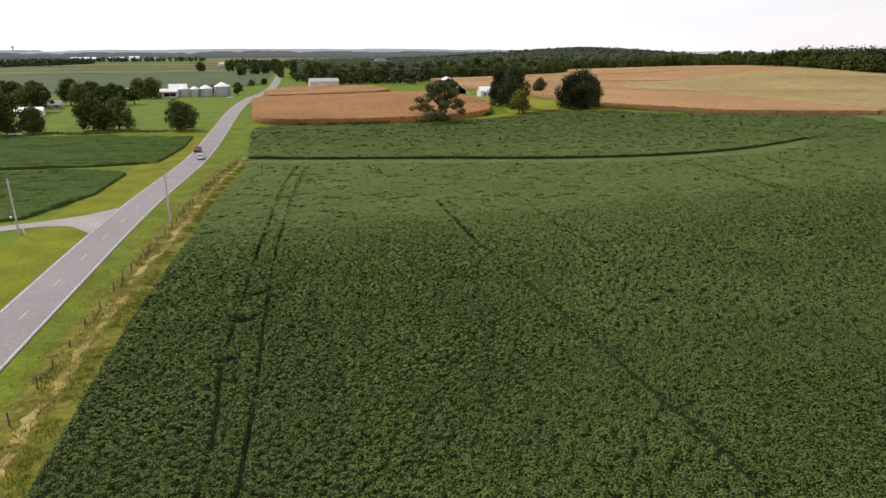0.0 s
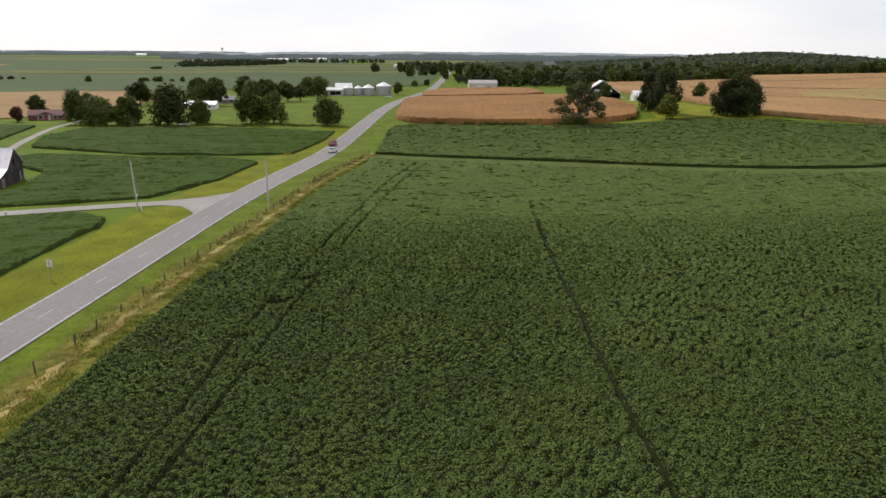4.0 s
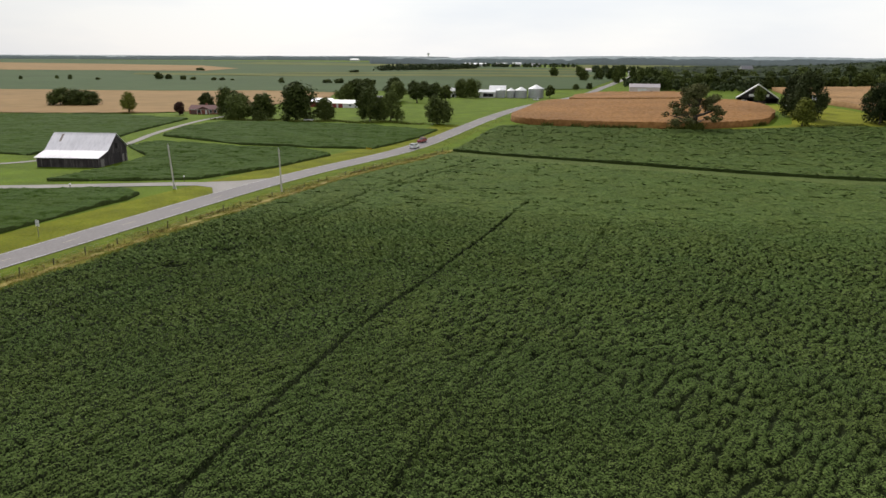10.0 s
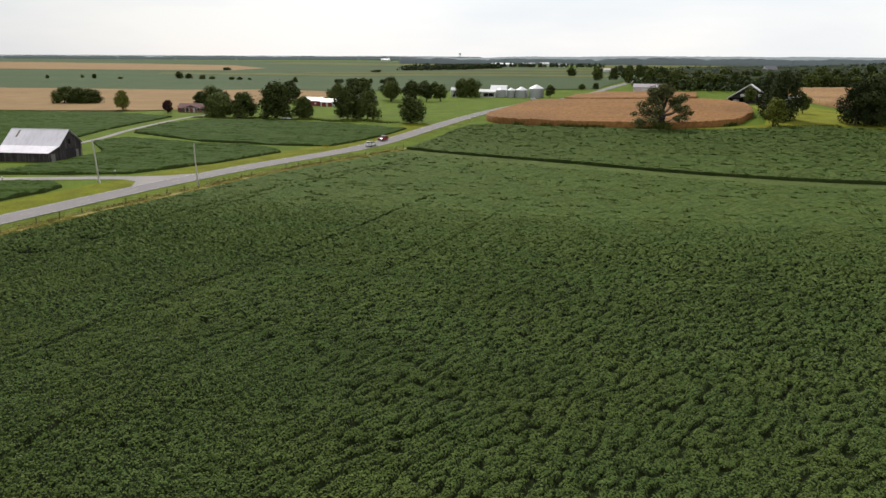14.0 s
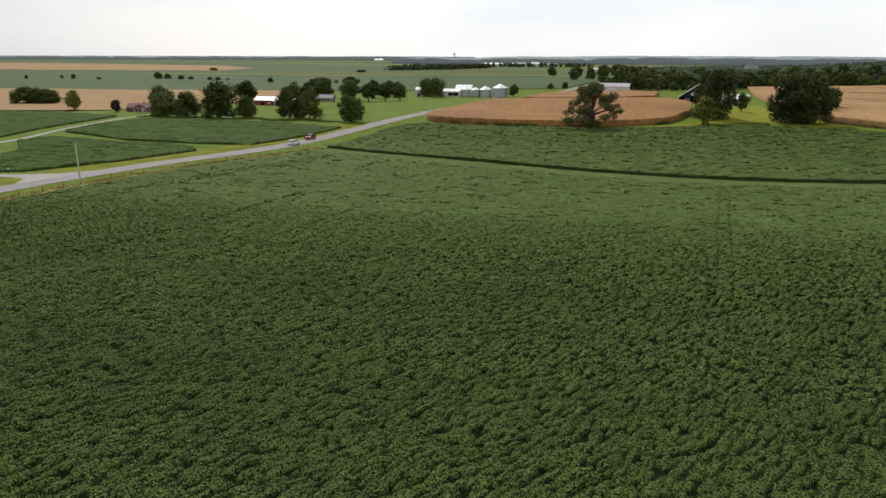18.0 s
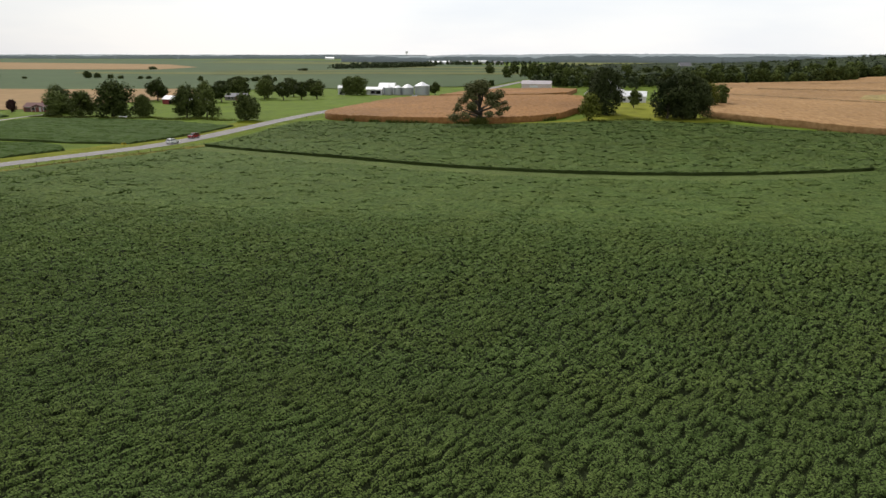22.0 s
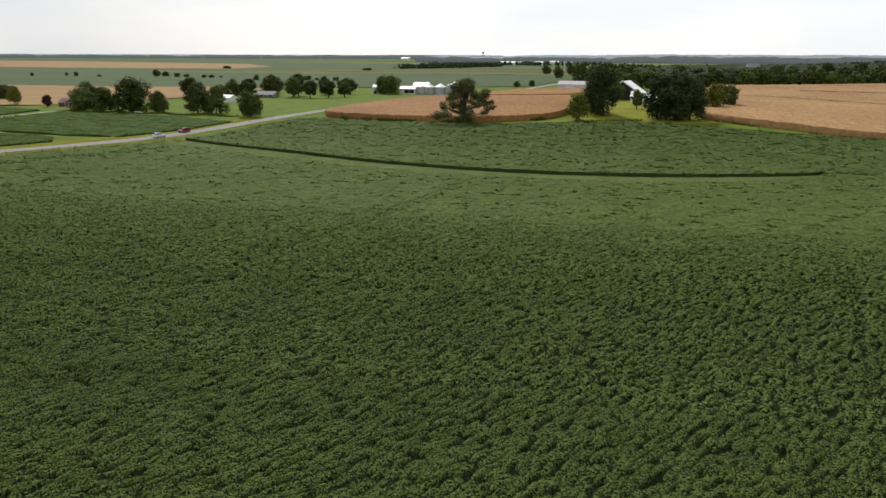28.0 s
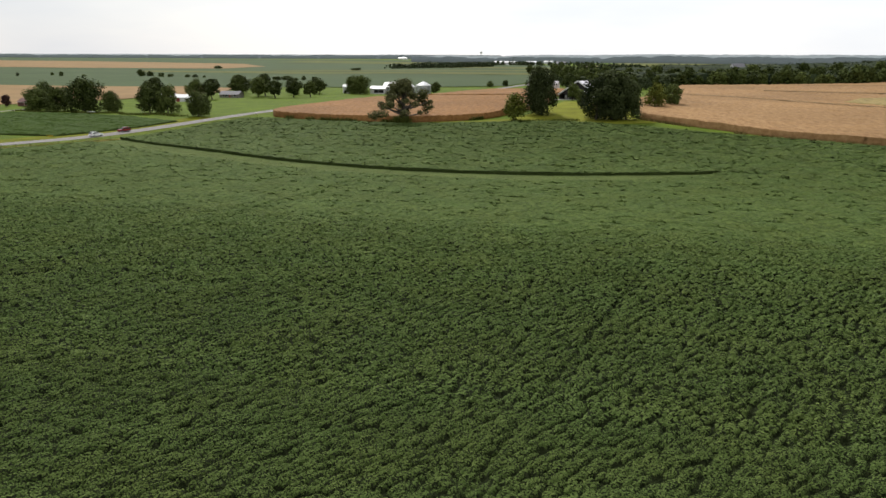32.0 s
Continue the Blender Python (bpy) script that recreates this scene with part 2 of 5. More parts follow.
M_BEAN = bean_leaves("bean_leaf", 1.2, 0.32, 0)
M_SOY = bean_leaves("soy_leaves", 3.2, 0.0, 0.9)
# the same bean leaves in a darker tone, for the fields west of the road
M_SOYDARK = bean_leaves("dark_soy_leaves", 2.2, 0.0, 0.7, (0.46, 0.57, 0.29))
M_LAWN = surface("mown_lawn", [(0.110, 0.128, 0.010), (0.155, 0.165, 0.015), (0.21, 0.205, 0.026)], 2.0, 0.9, 0.5, 0.08, big=(8, 0.2), spec=0.05)
# near-black understory: the shade in the leaf gaps is put into this colour
M_GAPSHADE = surface("shaded_understory", [(0.006, 0.010, 0.003), (0.014, 0.020, 0.006), (0.028, 0.034, 0.012)], 6.0, 0.85, 0.8, 0.1, spec=0.05)
# bean field rims: stems, with the shade of that face painted into the colour
M_RIMSHADE = surface("shaded_rim_stems", [(0.022, 0.034, 0.010), (0.044, 0.062, 0.017), (0.066, 0.086, 0.026)], 3.0, 0.85, 0.8, 0.1, spec=0.05)
M_PALEFIELD = surface("pale_hay", [(0.085, 0.095, 0.030), (0.135, 0.140, 0.046)], 0.06, 0.9, 0.2, 0.3, big=(90, 0.12), spec=0.05)
M_ROOF_WOODS = surface("woods_crowns", [(0.010, 0.016, 0.008), (0.022, 0.032, 0.015), (0.046, 0.058, 0.026)], 0.16, 0.9, 1.0, 2.0, big=(26, 0.3), vor=0.09, spec=0.05)
M_TREE = leafy("leaves", (0.026, 0.037, 0.010), (0.098, 0.122, 0.030))
M_TREE2 = leafy("light_leaves", (0.070, 0.082, 0.013), (0.222, 0.230, 0.042))
M_PINE = leafy("cedar_needles", (0.015, 0.022, 0.008), (0.054, 0.067, 0.023))
M_OAK = leafy("oak_leaves", (0.028, 0.033, 0.012), (0.120, 0.122, 0.046))
M_REDLEAF = leafy("red_leaves", (0.020, 0.010, 0.010), (0.075, 0.035, 0.030))
M_WOODS = leafy("woods", (0.018, 0.027, 0.013), (0.062, 0.080, 0.034))
# distance haze is painted into these leaves as a pale blue-grey
M_HAZYWOODS = leafy("hazed_woods", (0.175, 0.207, 0.217), (0.258, 0.290, 0.296))
M_BARK = surface("bark", [(0.035, 0.028, 0.022), (0.085, 0.07, 0.055)], 6.0, 0.9, 0.8, 0.05, stretch=(1, 1, 0.2))

# ---- building blocks ----


def mesh_of(name, verts, faces, material, smooth=False):
    """A mesh from arrays of vertices and of triangles or quads."""
    verts, faces = np.asarray(verts, np.float32), np.asarray(faces, np.int32)
    me = bpy.data.meshes.new(name)
    k = faces.shape[1]
    me.vertices.add(len(verts))
    me.vertices.foreach_set("co", verts.ravel())
    me.loops.add(faces.size)
    me.loops.foreach_set("vertex_index", faces.ravel())
    me.polygons.add(len(faces))
    me.polygons.foreach_set("loop_start", np.arange(0, faces.size, k, dtype=np.int32))
    if smooth:
        me.polygons.foreach_set("use_smooth", np.ones(len(faces), bool))
    me.update(calc_edges=True)
    me.materials.append(material)
    return me


def part(name, bm, material, parent, label=""):
    me = bpy.data.meshes.new(name)
    bm.to_mesh(me)
    bm.free()
    me.materials.append(material)
    ob = new(name, me)
    ob.parent = parent
    if label:
        ob["label"] = label
    return ob


def thing(name, label, category, at=(0, 0, 0), turn=0.0, group="", kind=""):
    ob = new(name)
    ob.matrix_basis = pose(*at, 0, 0, turn)
    return tagged(ob, label, category, group, kind)


def box(x0, x1, y0, y1, z0, z1, bevel=0.0):
    bm = bmesh.new()
    v = [bm.verts.new(p) for p in ((x0, y0, z0), (x1, y0, z0), (x1, y1, z0), (x0, y1, z0), (x0, y0, z1), (x1, y0, z1), (x1, y1, z1), (x0, y1, z1))]
    for f in ((3, 2, 1, 0), (4, 5, 6, 7), (0, 1, 5, 4), (1, 2, 6, 5), (2, 3, 7, 6), (3, 0, 4, 7)):
        bm.faces.new([v[i] for i in f])
    if bevel:
        bmesh.ops.bevel(bm, geom=bm.edges[:], offset=bevel, segments=1, affect="EDGES")
    return bm


def tube(points, radii, sides=8):
    """A tapered tube along points, closed at both ends."""
    bm = bmesh.new()
    rings = []
    for k, (p, r) in enumerate(zip(points, radii)):
        a, b = Vector(points[max(0, k - 1)]), Vector(points[min(len(points) - 1, k + 1)])
        q = (b - a).to_track_quat("Z", "Y")
        rings.append([bm.verts.new(Vector(p) + q @ Vector((r * math.cos(t), r * math.sin(t), 0))) for t in (6.28318 * i / sides for i in range(sides))])
    for a, b in zip(rings, rings[1:]):
        for i in range(sides):
            bm.faces.new((a[i], a[(i + 1) % sides], b[(i + 1) % sides], b[i]))
    bm.faces.new(rings[0][::-1])
    bm.faces.new(rings[-1])
    return bm


def prism(outline, y0, y1, axis="y"):
    """An outline in x and z, drawn out along y (or in y and z, along x)."""
    bm = bmesh.new()
    put = (lambda u, w, v: (u, v, w)) if axis == "y" else (lambda u, w, v: (v, u, w))
    a = [bm.verts.new(put(u, w, y0)) for u, w in outline]
    b = [bm.verts.new(put(u, w, y1)) for u, w in outline]
    n = len(outline)
    for i in range(n):
        bm.faces.new((a[i], a[(i + 1) % n], b[(i + 1) % n], b[i]))
    bm.faces.new(a[::-1])
    bm.faces.new(b)
    bmesh.ops.recalc_face_normals(bm, faces=bm.faces[:])
    return bm


def inside(poly, x, y):
    hit = np.zeros(x.shape, bool)
    for (ax, ay), (bx, by) in zip(poly, poly[1:] + poly[:1]):
        if ay != by:
            hit ^= ((ay > y) != (by > y)) & (x < (bx - ax) * (y - ay) / (by - ay) + ax)
    return hit


def nearest(poly, x, y, closed=True):
    """The nearest points on a line through poly, and their distances."""
    best, px, py = np.full(x.shape, 1e9), x.copy(), y.copy()
    for (ax, ay), (bx, by) in zip(poly, poly[1:] + (poly[:1] if closed else [])):
        dx, dy = bx - ax, by - ay
        s = np.clip(((x - ax) * dx + (y - ay) * dy) / (dx * dx + dy * dy + 1e-9), 0, 1)
        qx, qy = ax + s * dx, ay + s * dy
        d = np.hypot(x - qx, y - qy)
        k = d < best
        best, px, py = np.where(k, d, best), np.where(k, qx, px), np.where(k, qy, py)
    return px, py, best


def curve_line(points, step=3.0):
    """A smooth line through points, sampled at even steps."""
    p = [Vector((*q, 0)) for q in points]
    p = [2 * p[0] - p[1], *p, 2 * p[-1] - p[-2]]
    out = []
    for a, b, c, d in zip(p, p[1:], p[2:], p[3:]):
        n = max(1, int((c - b).length / step))
        for k in range(n):
            t = k / n
            q = 0.5 * ((2 * b) + (c - a) * t + (2 * a - 5 * b + 4 * c - d) * t * t + (3 * b - a - 3 * c + d) * t ** 3)
            out.append((q.x, q.y))
    return out + [tuple(points[-1])]


def ribbon(name, line, offsets, lift, material):
    """A strip over the land along a line, between offsets to its right."""
    line = np.array(line)
    way = np.gradient(line, axis=0)
    way /= np.linalg.norm(way, axis=1)[:, None]
    side = np.stack([way[:, 1], -way[:, 0]], 1)
    cols = [line + side * o for o in offsets]
    xy = np.stack(cols, 1).reshape(-1, 2)
    n, k = len(line), len(offsets)
    z = land(xy[:, 0], xy[:, 1]) + np.tile(np.broadcast_to(lift, (k,)), n)
    i, j = np.meshgrid(np.arange(n - 1), np.arange(k - 1), indexing="ij")
    a = (i * k + j).ravel()
    return new(name, mesh_of(name, np.c_[xy, z], np.stack([a, a + 1, a + k + 1, a + k], 1), material))


def patch(name, poly, xs, ys, top, material, skirt=0.0, smooth=False, rim_shade=None, lean=0.0):
    """The part of a grid that lies inside poly, cut along it; top(x, y) gives the height over the land; its rim drops to skirt below the top."""
    gx, gy = np.meshgrid(xs, ys)
    ins = inside(poly, gx, gy)
    keep = ins[:-1, :-1] | ins[1:, :-1] | ins[:-1, 1:] | ins[1:, 1:]
    used = np.zeros(gx.shape, bool)
    for a, b in ((slice(None, -1), slice(None, -1)), (slice(1, None), slice(None, -1)), (slice(None, -1), slice(1, None)), (slice(1, None), slice(1, None))):
        used[a, b] |= keep
    rim = used & ~ins
    gx[rim], gy[rim], _ = nearest(poly, gx[rim], gy[rim])
    ids = np.full(gx.shape, -1)
    ids[used] = np.arange(used.sum())
    x, y = gx[used], gy[used]
    base = land(x, y)
    z = base + top(x, y)
    w = gx.shape[1]
    r, c = np.nonzero(keep)
    faces = np.stack([ids[r, c], ids[r, c + 1], ids[r + 1, c + 1], ids[r + 1, c]], 1)
    verts = np.c_[x, y - lean * (z - base - 0.6), z]
    tops = len(faces)
    if skirt:
        e = np.concatenate([faces[:, [0, 1]], faces[:, [1, 2]], faces[:, [2, 3]], faces[:, [3, 0]]])
        key = np.sort(e, 1)
        code = key[:, 0].astype(np.int64) * (len(x) + 1) + key[:, 1]
        _, first, count = np.unique(code, return_index=True, return_counts=True)
        edge = e[first[count == 1]]
        tip = np.unique(edge)
        low = np.full(len(x), -1)
        low[tip] = len(x) + np.arange(len(tip))
        verts = np.r_[verts, np.c_[x[tip], y[tip], base[tip] - skirt]]
        faces = np.r_[faces, np.stack([edge[:, 1], edge[:, 0], low[edge[:, 0]], low[edge[:, 1]]], 1)]
    me = mesh_of(name, verts, faces, material, smooth)
    # rim faces take their own material, which carries painted shade
    if rim_shade:
        me.materials.append(rim_shade)
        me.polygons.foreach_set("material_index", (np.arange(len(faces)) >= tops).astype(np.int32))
    return new(name, me)

# ---- ground and fields ----


def steps(*runs):
    """Grid lines from (start, end, step) runs laid end to end."""
    out = [np.arange(a, b, s) for a, b, s in runs]
    return np.concatenate(out + [[runs[-1][1]]])


xs = steps((-4800, -900, 130), (-900, -420, 30), (-420, 700, 6), (700, 1500, 25), (1500, 4800, 130))
ys = steps((-900, -150, 50), (-150, 700, 6), (700, 1700, 25), (1700, 4900, 120))
gx, gy = np.meshgrid(xs, ys)
idx = np.arange(gx.size).reshape(gx.shape)
quads = np.stack([idx[:-1, :-1], idx[:-1, 1:], idx[1:, 1:], idx[1:, :-1]], -1).reshape(-1, 4)
ground = new("ground", mesh_of("ground", np.c_[gx.ravel(), gy.ravel(), land(gx, gy).ravel()], quads, M_GRASS, True))
tagged(ground, "mown and rough green grassland of gently rolling farmland", "ground", kind="structure")

ROAD = curve_line([(-60, -137), (-27.8, 11), (-13.2, 78), (-2, 130), (13.2, 200), (34.2, 298), (50.4, 381.5), (76, 502), (103, 590), (126, 693), (152, 825), (185, 1000), (212, 1180)])
road = ribbon("road", ROAD, (-3.4, -1.7, 0, 1.7, 3.4), 0.14, M_ROAD)
tagged(road, "worn grey asphalt country road with white edge lines", "road", kind="structure")
for off in (-3.08, 3.08):
    ob = ribbon("edge_line", ROAD, (off - 0.055, off + 0.055), 0.15, M_PAINT)
    ob.parent = road
SIDE = curve_line([(-1, 146.8), (-9, 146.6), (-18, 145.6), (-37, 142.2), (-54, 139), (-120, 127), (-300, 92)])
side_road = ribbon("side_road", SIDE, (-2.3, 0, 2.3), 0.11, M_GRAVEL)
tagged(side_road, "pale chip-sealed side road branching off between bean fields", "road", kind="structure")
LANE = curve_line([(-85, 350), (-82, 326), (-83, 298), (-79, 262), (-76, 243), (-71, 217), (-74, 192), (-84, 172), (-140, 150), (-240, 130)])
lane = ribbon("farm_lane", LANE, (-1.35, 0, 1.35), 0.10, M_GRAVEL)
tagged(lane, "pale gravel farm lane leading to a brick house", "lane", kind="structure")
apron = patch("road_junction", [(1, 157), (-5.5, 151), (-12, 148.8), (-12, 144), (-7.5, 142), (-4.4, 135.5), (1, 138)], np.arange(-14, 5, 0.6), np.arange(132, 162, 0.6), lambda x, y: 0.125 + 0 * x, M_GRAVEL)
tagged(apron, "flared asphalt mouth of the side road", "road", kind="structure")

# the beans: heads of leaves in rows beside the road, with wheel tracks and trodden gaps
TRACKS = [
    (curve_line([(60.5, 139), (58.2, 128.5), (52, 98), (47.9, 76), (44.9, 61.5), (42.6, 47.5), (41, 36.5), (38, 22)], 3), 0.19, 1.0),
    (curve_line([(44, 200), (34, 166), (27, 138), (20, 111), (16.5, 96), (10.4, 70), (8, 55), (0, 24)], 4), 0.17, 0.58),
    (curve_line([(47, 200), (36.5, 164), (30, 139), (23, 111.7), (16.4, 82), (13, 65), (10, 52), (3, 24)], 4), 0.15, 0.52),
    (curve_line([(76, 128), (70, 102), (64.1, 77), (56.4, 48.5), (51, 26)], 4), 0.16, 0.36),
    (curve_line([(147.4, 164.8), (139, 121.6), (133.7, 93), (126.9, 64.7), (120, 36)], 4), 0.20, 0.24),
    (curve_line([(149.4, 164.8), (141, 121.6), (135.7, 93), (128.9, 64.7), (122, 36)], 4), 0.20, 0.20),
    (curve_line([(211, 106), (205.5, 82.2), (199.8, 57.6), (195, 37)], 4), 0.15, 0.40),
]
ROW = (0.249, 0.9685)


def rough(x, y, size, seed):
    """Leafy relief from 0 to 1: heads of leaves with finer ones on them."""
    z = 0.40 * lumps(x / size, y / (size * 0.8), seed) + 0.28 * lumps(x / (size * 0.55), y / (size * 0.38), seed + 1)
    return z + 0.20 * lumps(x / (size * 0.27), y / (size * 0.22), seed + 2) + 0.12 * lumps(x / (size * 0.15), y / (size * 0.14), seed + 3)


LEAN = 0.75


def wheel_mark(x, y):
    """How deep the wheel tracks press the beans, from 0 to 1."""
    mark = np.zeros(x.shape)
    for line, half, deep in TRACKS:
        lx, ly = [p[0] for p in line], [p[1] for p in line]
        k = (x > min(lx) - 3) & (x < max(lx) + 3) & (y < max(ly) + 2) & (y > min(ly) - 2)
        if k.any():
            d = nearest(line, x[k], y[k], False)[2]
            wob = 1.0 if deep >= 1 else np.clip(0.35 + 1.1 * lumps(x[k] / 1.7, y[k] / 3.4, 9), 0, 1.1)
            mark[k] = np.maximum(mark[k], deep * wob * np.clip(1.6 - d / half, 0, 1))
    for cx, cy, r in ((41, 149, 1.6), (43, 147, 1.2), (33, 153, 0.8), (17, 91, 1.0), (14, 82, 1.0), (11, 71.5, 0.8)):
        mark = np.maximum(mark, 0.9 * np.exp(-(((x - cx) / (r * 1.6)) ** 2 + ((y - cy) / r) ** 2)))
    return np.clip(mark, 0, 1)


def drawn_out(x, y):
    """Where the wind has laid the heads into crests."""
    return 0.95 * ramp(x + 60 * (lumps(x / 30, y / 24, 3) - 0.5), 15, 65)


def bean_heads(x, y):
    """Heads of leaves from 0 in the gaps to 1 on top: round ones, drawn out along the rows further east, wider far off."""
    s, w = 0.50 * x + 0.866 * y, 0.866 * x - 0.50 * y
    s, w = s + 1.2 * lumps(x / 5.1, y / 4.7, 21), w + 0.7 * lumps(x / 5, y / 4.2, 22)
    drawn = drawn_out(x, y)
    far = ramp(y, 100, 160)
    near = drawn * tufts(s / 1.45, w / 0.52, 7) + (1 - drawn) * tufts(x / 0.52, y / 0.49, 8)
    return near * (1 - far) + far * (0.35 + 0.65 * tufts(x / 2.3 + 0.02 * y, y / 1.5, 9) ** 2)


def bean_wave(x, y):
    """The height of the leaf canopy over the land."""
    s, w = ROW[0] * x + ROW[1] * y, ROW[1] * x - ROW[0] * y
    far = ramp(y, 80, 140)
    z = 0.31 + (0.46 - 0.32 * far) * bean_heads(x, y) + 0.30 * far + 0.05 * (1 - far) * (1 - 0.45 * drawn_out(x, y)) * tufts(x / 0.37, y / 0.35, 5)
    z -= 0.16 * far * np.clip((0.19 - lumps(x / 2.7, y / 1.05, 14)) / 0.08, 0, 1)
    return z + 0.40 * (lumps(s / 3.4, w / 1.2, 6) - 0.5) * (1 - 0.7 * far) + 0.26 * (lumps(x / 9, y / 4.5, 10) - 0.5)


def bean_top(x, y):
    z = bean_wave(x, y)
    edge = (y > 178) & (y < 245)
    if edge.any():
        d = nearest(STRIP_FAR, x[edge], y[edge], False)[2]
        z[edge] += 0.30 * np.exp(-(d / 3.5) ** 2) * (d < 9)
    return np.clip(z - 0.8 * wheel_mark(x, y), 0.04, 1.5)


STRIP_NEAR = curve_line([(33, 216.5), (65, 200), (103, 182.6), (127, 175.6), (153, 172.4), (182, 174.6), (209, 182), (229, 194)], 4)
STRIP_FAR = curve_line([(233, 199.4), (206, 191), (180, 184.8), (153, 183), (128, 186.4), (107, 193), (70, 210.4), (35, 228.4)], 4)
E_LEFT = [(-22, -40), (-11, 26), (-4, 56), (2, 87), (12, 127), (22, 168.5), (30.5, 199)]
F_RIM = curve_line([(38, 248), (44, 283), (48, 296), (57, 297), (90, 287.5), (119, 283), (143, 284.5), (163, 290), (187, 293.5), (203, 289), (220, 283), (261, 264), (325, 238), (430, 206)], 5)
BEAN_POLY = E_LEFT[2:] + STRIP_NEAR + STRIP_FAR + F_RIM + [(420, 150), (228, 24), (-12, 24)]
NEAR_POLY = E_LEFT[2:4] + [(11.1, 123.4), (366, 123.4), (228, 24), (-12, 24)]
FAR_POLY = [(11, 123)] + E_LEFT[4:] + STRIP_NEAR + STRIP_FAR + F_RIM + [(420, 150), (365.4, 123)]
# dark sheet below the leaves, coloured to paint the shade between the heads
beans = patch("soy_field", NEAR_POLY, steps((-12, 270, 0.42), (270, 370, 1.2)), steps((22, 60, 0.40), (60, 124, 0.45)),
              lambda x, y: np.maximum(bean_top(x, y) * 0.8 - 0.12, 0.03), M_GAPSHADE, 0.05, lean=LEAN)
tagged(beans, "dense dark green soybean canopy with faint wheel tracks", "crop field", kind="stuff")
far_beans = patch("far_rows", FAR_POLY, steps((0, 270, 0.62), (270, 440, 1.2)), steps((122, 205, 0.62), (205, 320, 0.9)), lambda x, y: np.maximum(bean_top(x, y) - 0.03, 0.05), M_SOY, 0.05, rim_shade=M_RIMSHADE, lean=LEAN)
far_beans.parent = beans
tagged(far_beans, "dense dark green soybean canopy", kind="stuff")
rest = patch("field_rest", [(-22, -40), (-12, 24), (228, 24), (420, 150), (432, 204), (480, 120), (460, -40)], steps((-24, 490, 2.0)), steps((-42, 210, 2.0)), lambda x, y: bean_wave(x, y) * 0.94, M_SOY)
rest.parent = beans
tagged(rest, "dark green soybean canopy", kind="stuff")


strip = patch("grass_strip", STRIP_NEAR + STRIP_FAR, np.arange(30, 236, 1.5), np.arange(168, 232, 1.5), lambda x, y: 0.10 + 0.12 * lumps(x / 3, y / 2, 4), M_DULL)
tagged(strip, "dull green grass strip between two bean fields", "grass", kind="structure")


def bean_leaf_layer(poly, x0, x1, y0, y1, per, half, seed, right):
    """Leaves lying on the heads of the beans, tilted as the heads are; none in the gaps."""
    r = np.random.RandomState(seed)
    n = int((x1 - x0) * (y1 - y0) * per)
    x, y = r.uniform(x0, x1, n), r.uniform(y0, y1, n)
    k = x < right[0] + right[1] * y
    x, y = x[k], y[k]
    k = inside(poly, x, y)
    x, y = x[k], y[k]
    k = (bean_heads(x, y) > (0.09 + 0.20 * r.rand(len(x))) * (1 - ramp(y, 70, 125))) & (wheel_mark(x, y) < 0.45)
    x, y = x[k], y[k]
    n, e = len(x), 0.05 + 0.25 * half
    h = bean_top(x, y)
    nor = np.c_[(h - bean_top(x + e, y)) / e, (h - bean_top(x, y + e)) / e, np.ones(n)] * [0.9, 0.9, 1] + r.normal(size=(n, 3)) * [0.15, 0.15, 0.06] * (1 - 0.5 * ramp(y, 80, 130))[:, None]
    nor[:, 2] = np.maximum(nor[:, 2] + LEAN * nor[:, 1], -0.2)
    nor /= np.linalg.norm(nor, axis=1)[:, None]
    a = np.cross(nor, r.normal(size=(n, 3)))
    a /= np.linalg.norm(a, axis=1)[:, None]
    b = np.cross(nor, a)
    s = half * (0.65 + 0.7 * r.rand(n, 1))
    p = np.c_[x, y - LEAN * (h - 0.6), land(x, y) + h + r.uniform(-0.04, 0.05, n)]
    v = np.stack([p - a * s, p + b * s * 0.8, p + a * s, p - b * s * 0.8], 1).reshape(-1, 3)
    ob = new("leaf_layer", mesh_of("leaf_layer", v, np.arange(4 * n).reshape(-1, 4), M_BEAN))
    return tagged(ob, "upper leaves of the soybean plants", kind="stuff")


for x0, x1, y0, y1, per, half in ((-12, 64, 27, 34, 80, 0.082), (64, 170, 30.5, 34, 80, 0.082), (-12, 232, 34, 58, 80, 0.082), (-8, 245, 58, 72, 38, 0.125), (-6, 250, 72, 84, 40, 0.13), (-4, 260, 84, 97, 24, 0.19), (0, 265, 97, 110, 24, 0.215), (2, 275, 110, 124, 23, 0.235), (4, 300, 124, 190, 10, 0.42), (20, 330, 190, 300, 4.8, 0.62)):
    ob = bean_leaf_layer(BEAN_POLY, x0, x1, y0, y1, per, half, int(y0) + int(x0), (208, 0.42))
    ob.parent = beans


def bean_far(x, y):
    holes = 0.6 * lumps(x / 0.9, y / 0.7, 11) + 0.4 * lumps(x / 4, y / 2, 12)
    return np.maximum(0.36 + 0.5 * (rough(x, y, 0.9, 4) - 0.5) + lumps(x / 7 + 0.03 * y, y / 1.25, 6) * 0.65 - 0.35 * np.clip((0.38 - holes) / 0.1, 0, 1), 0.05)


def bean_field(poly, step):
    px, py = [p[0] for p in poly], [p[1] for p in poly]
    ob = patch("soy_field", poly, np.arange(min(px) - 1, max(px) + 2, step), np.arange(min(py) - 1, max(py) + 2, step), bean_far, M_SOYDARK, 0.05, rim_shade=M_RIMSHADE, lean=0.35)
    return tagged(ob, "dark green soybean field with a sharp grassy edge", "crop field", kind="stuff")


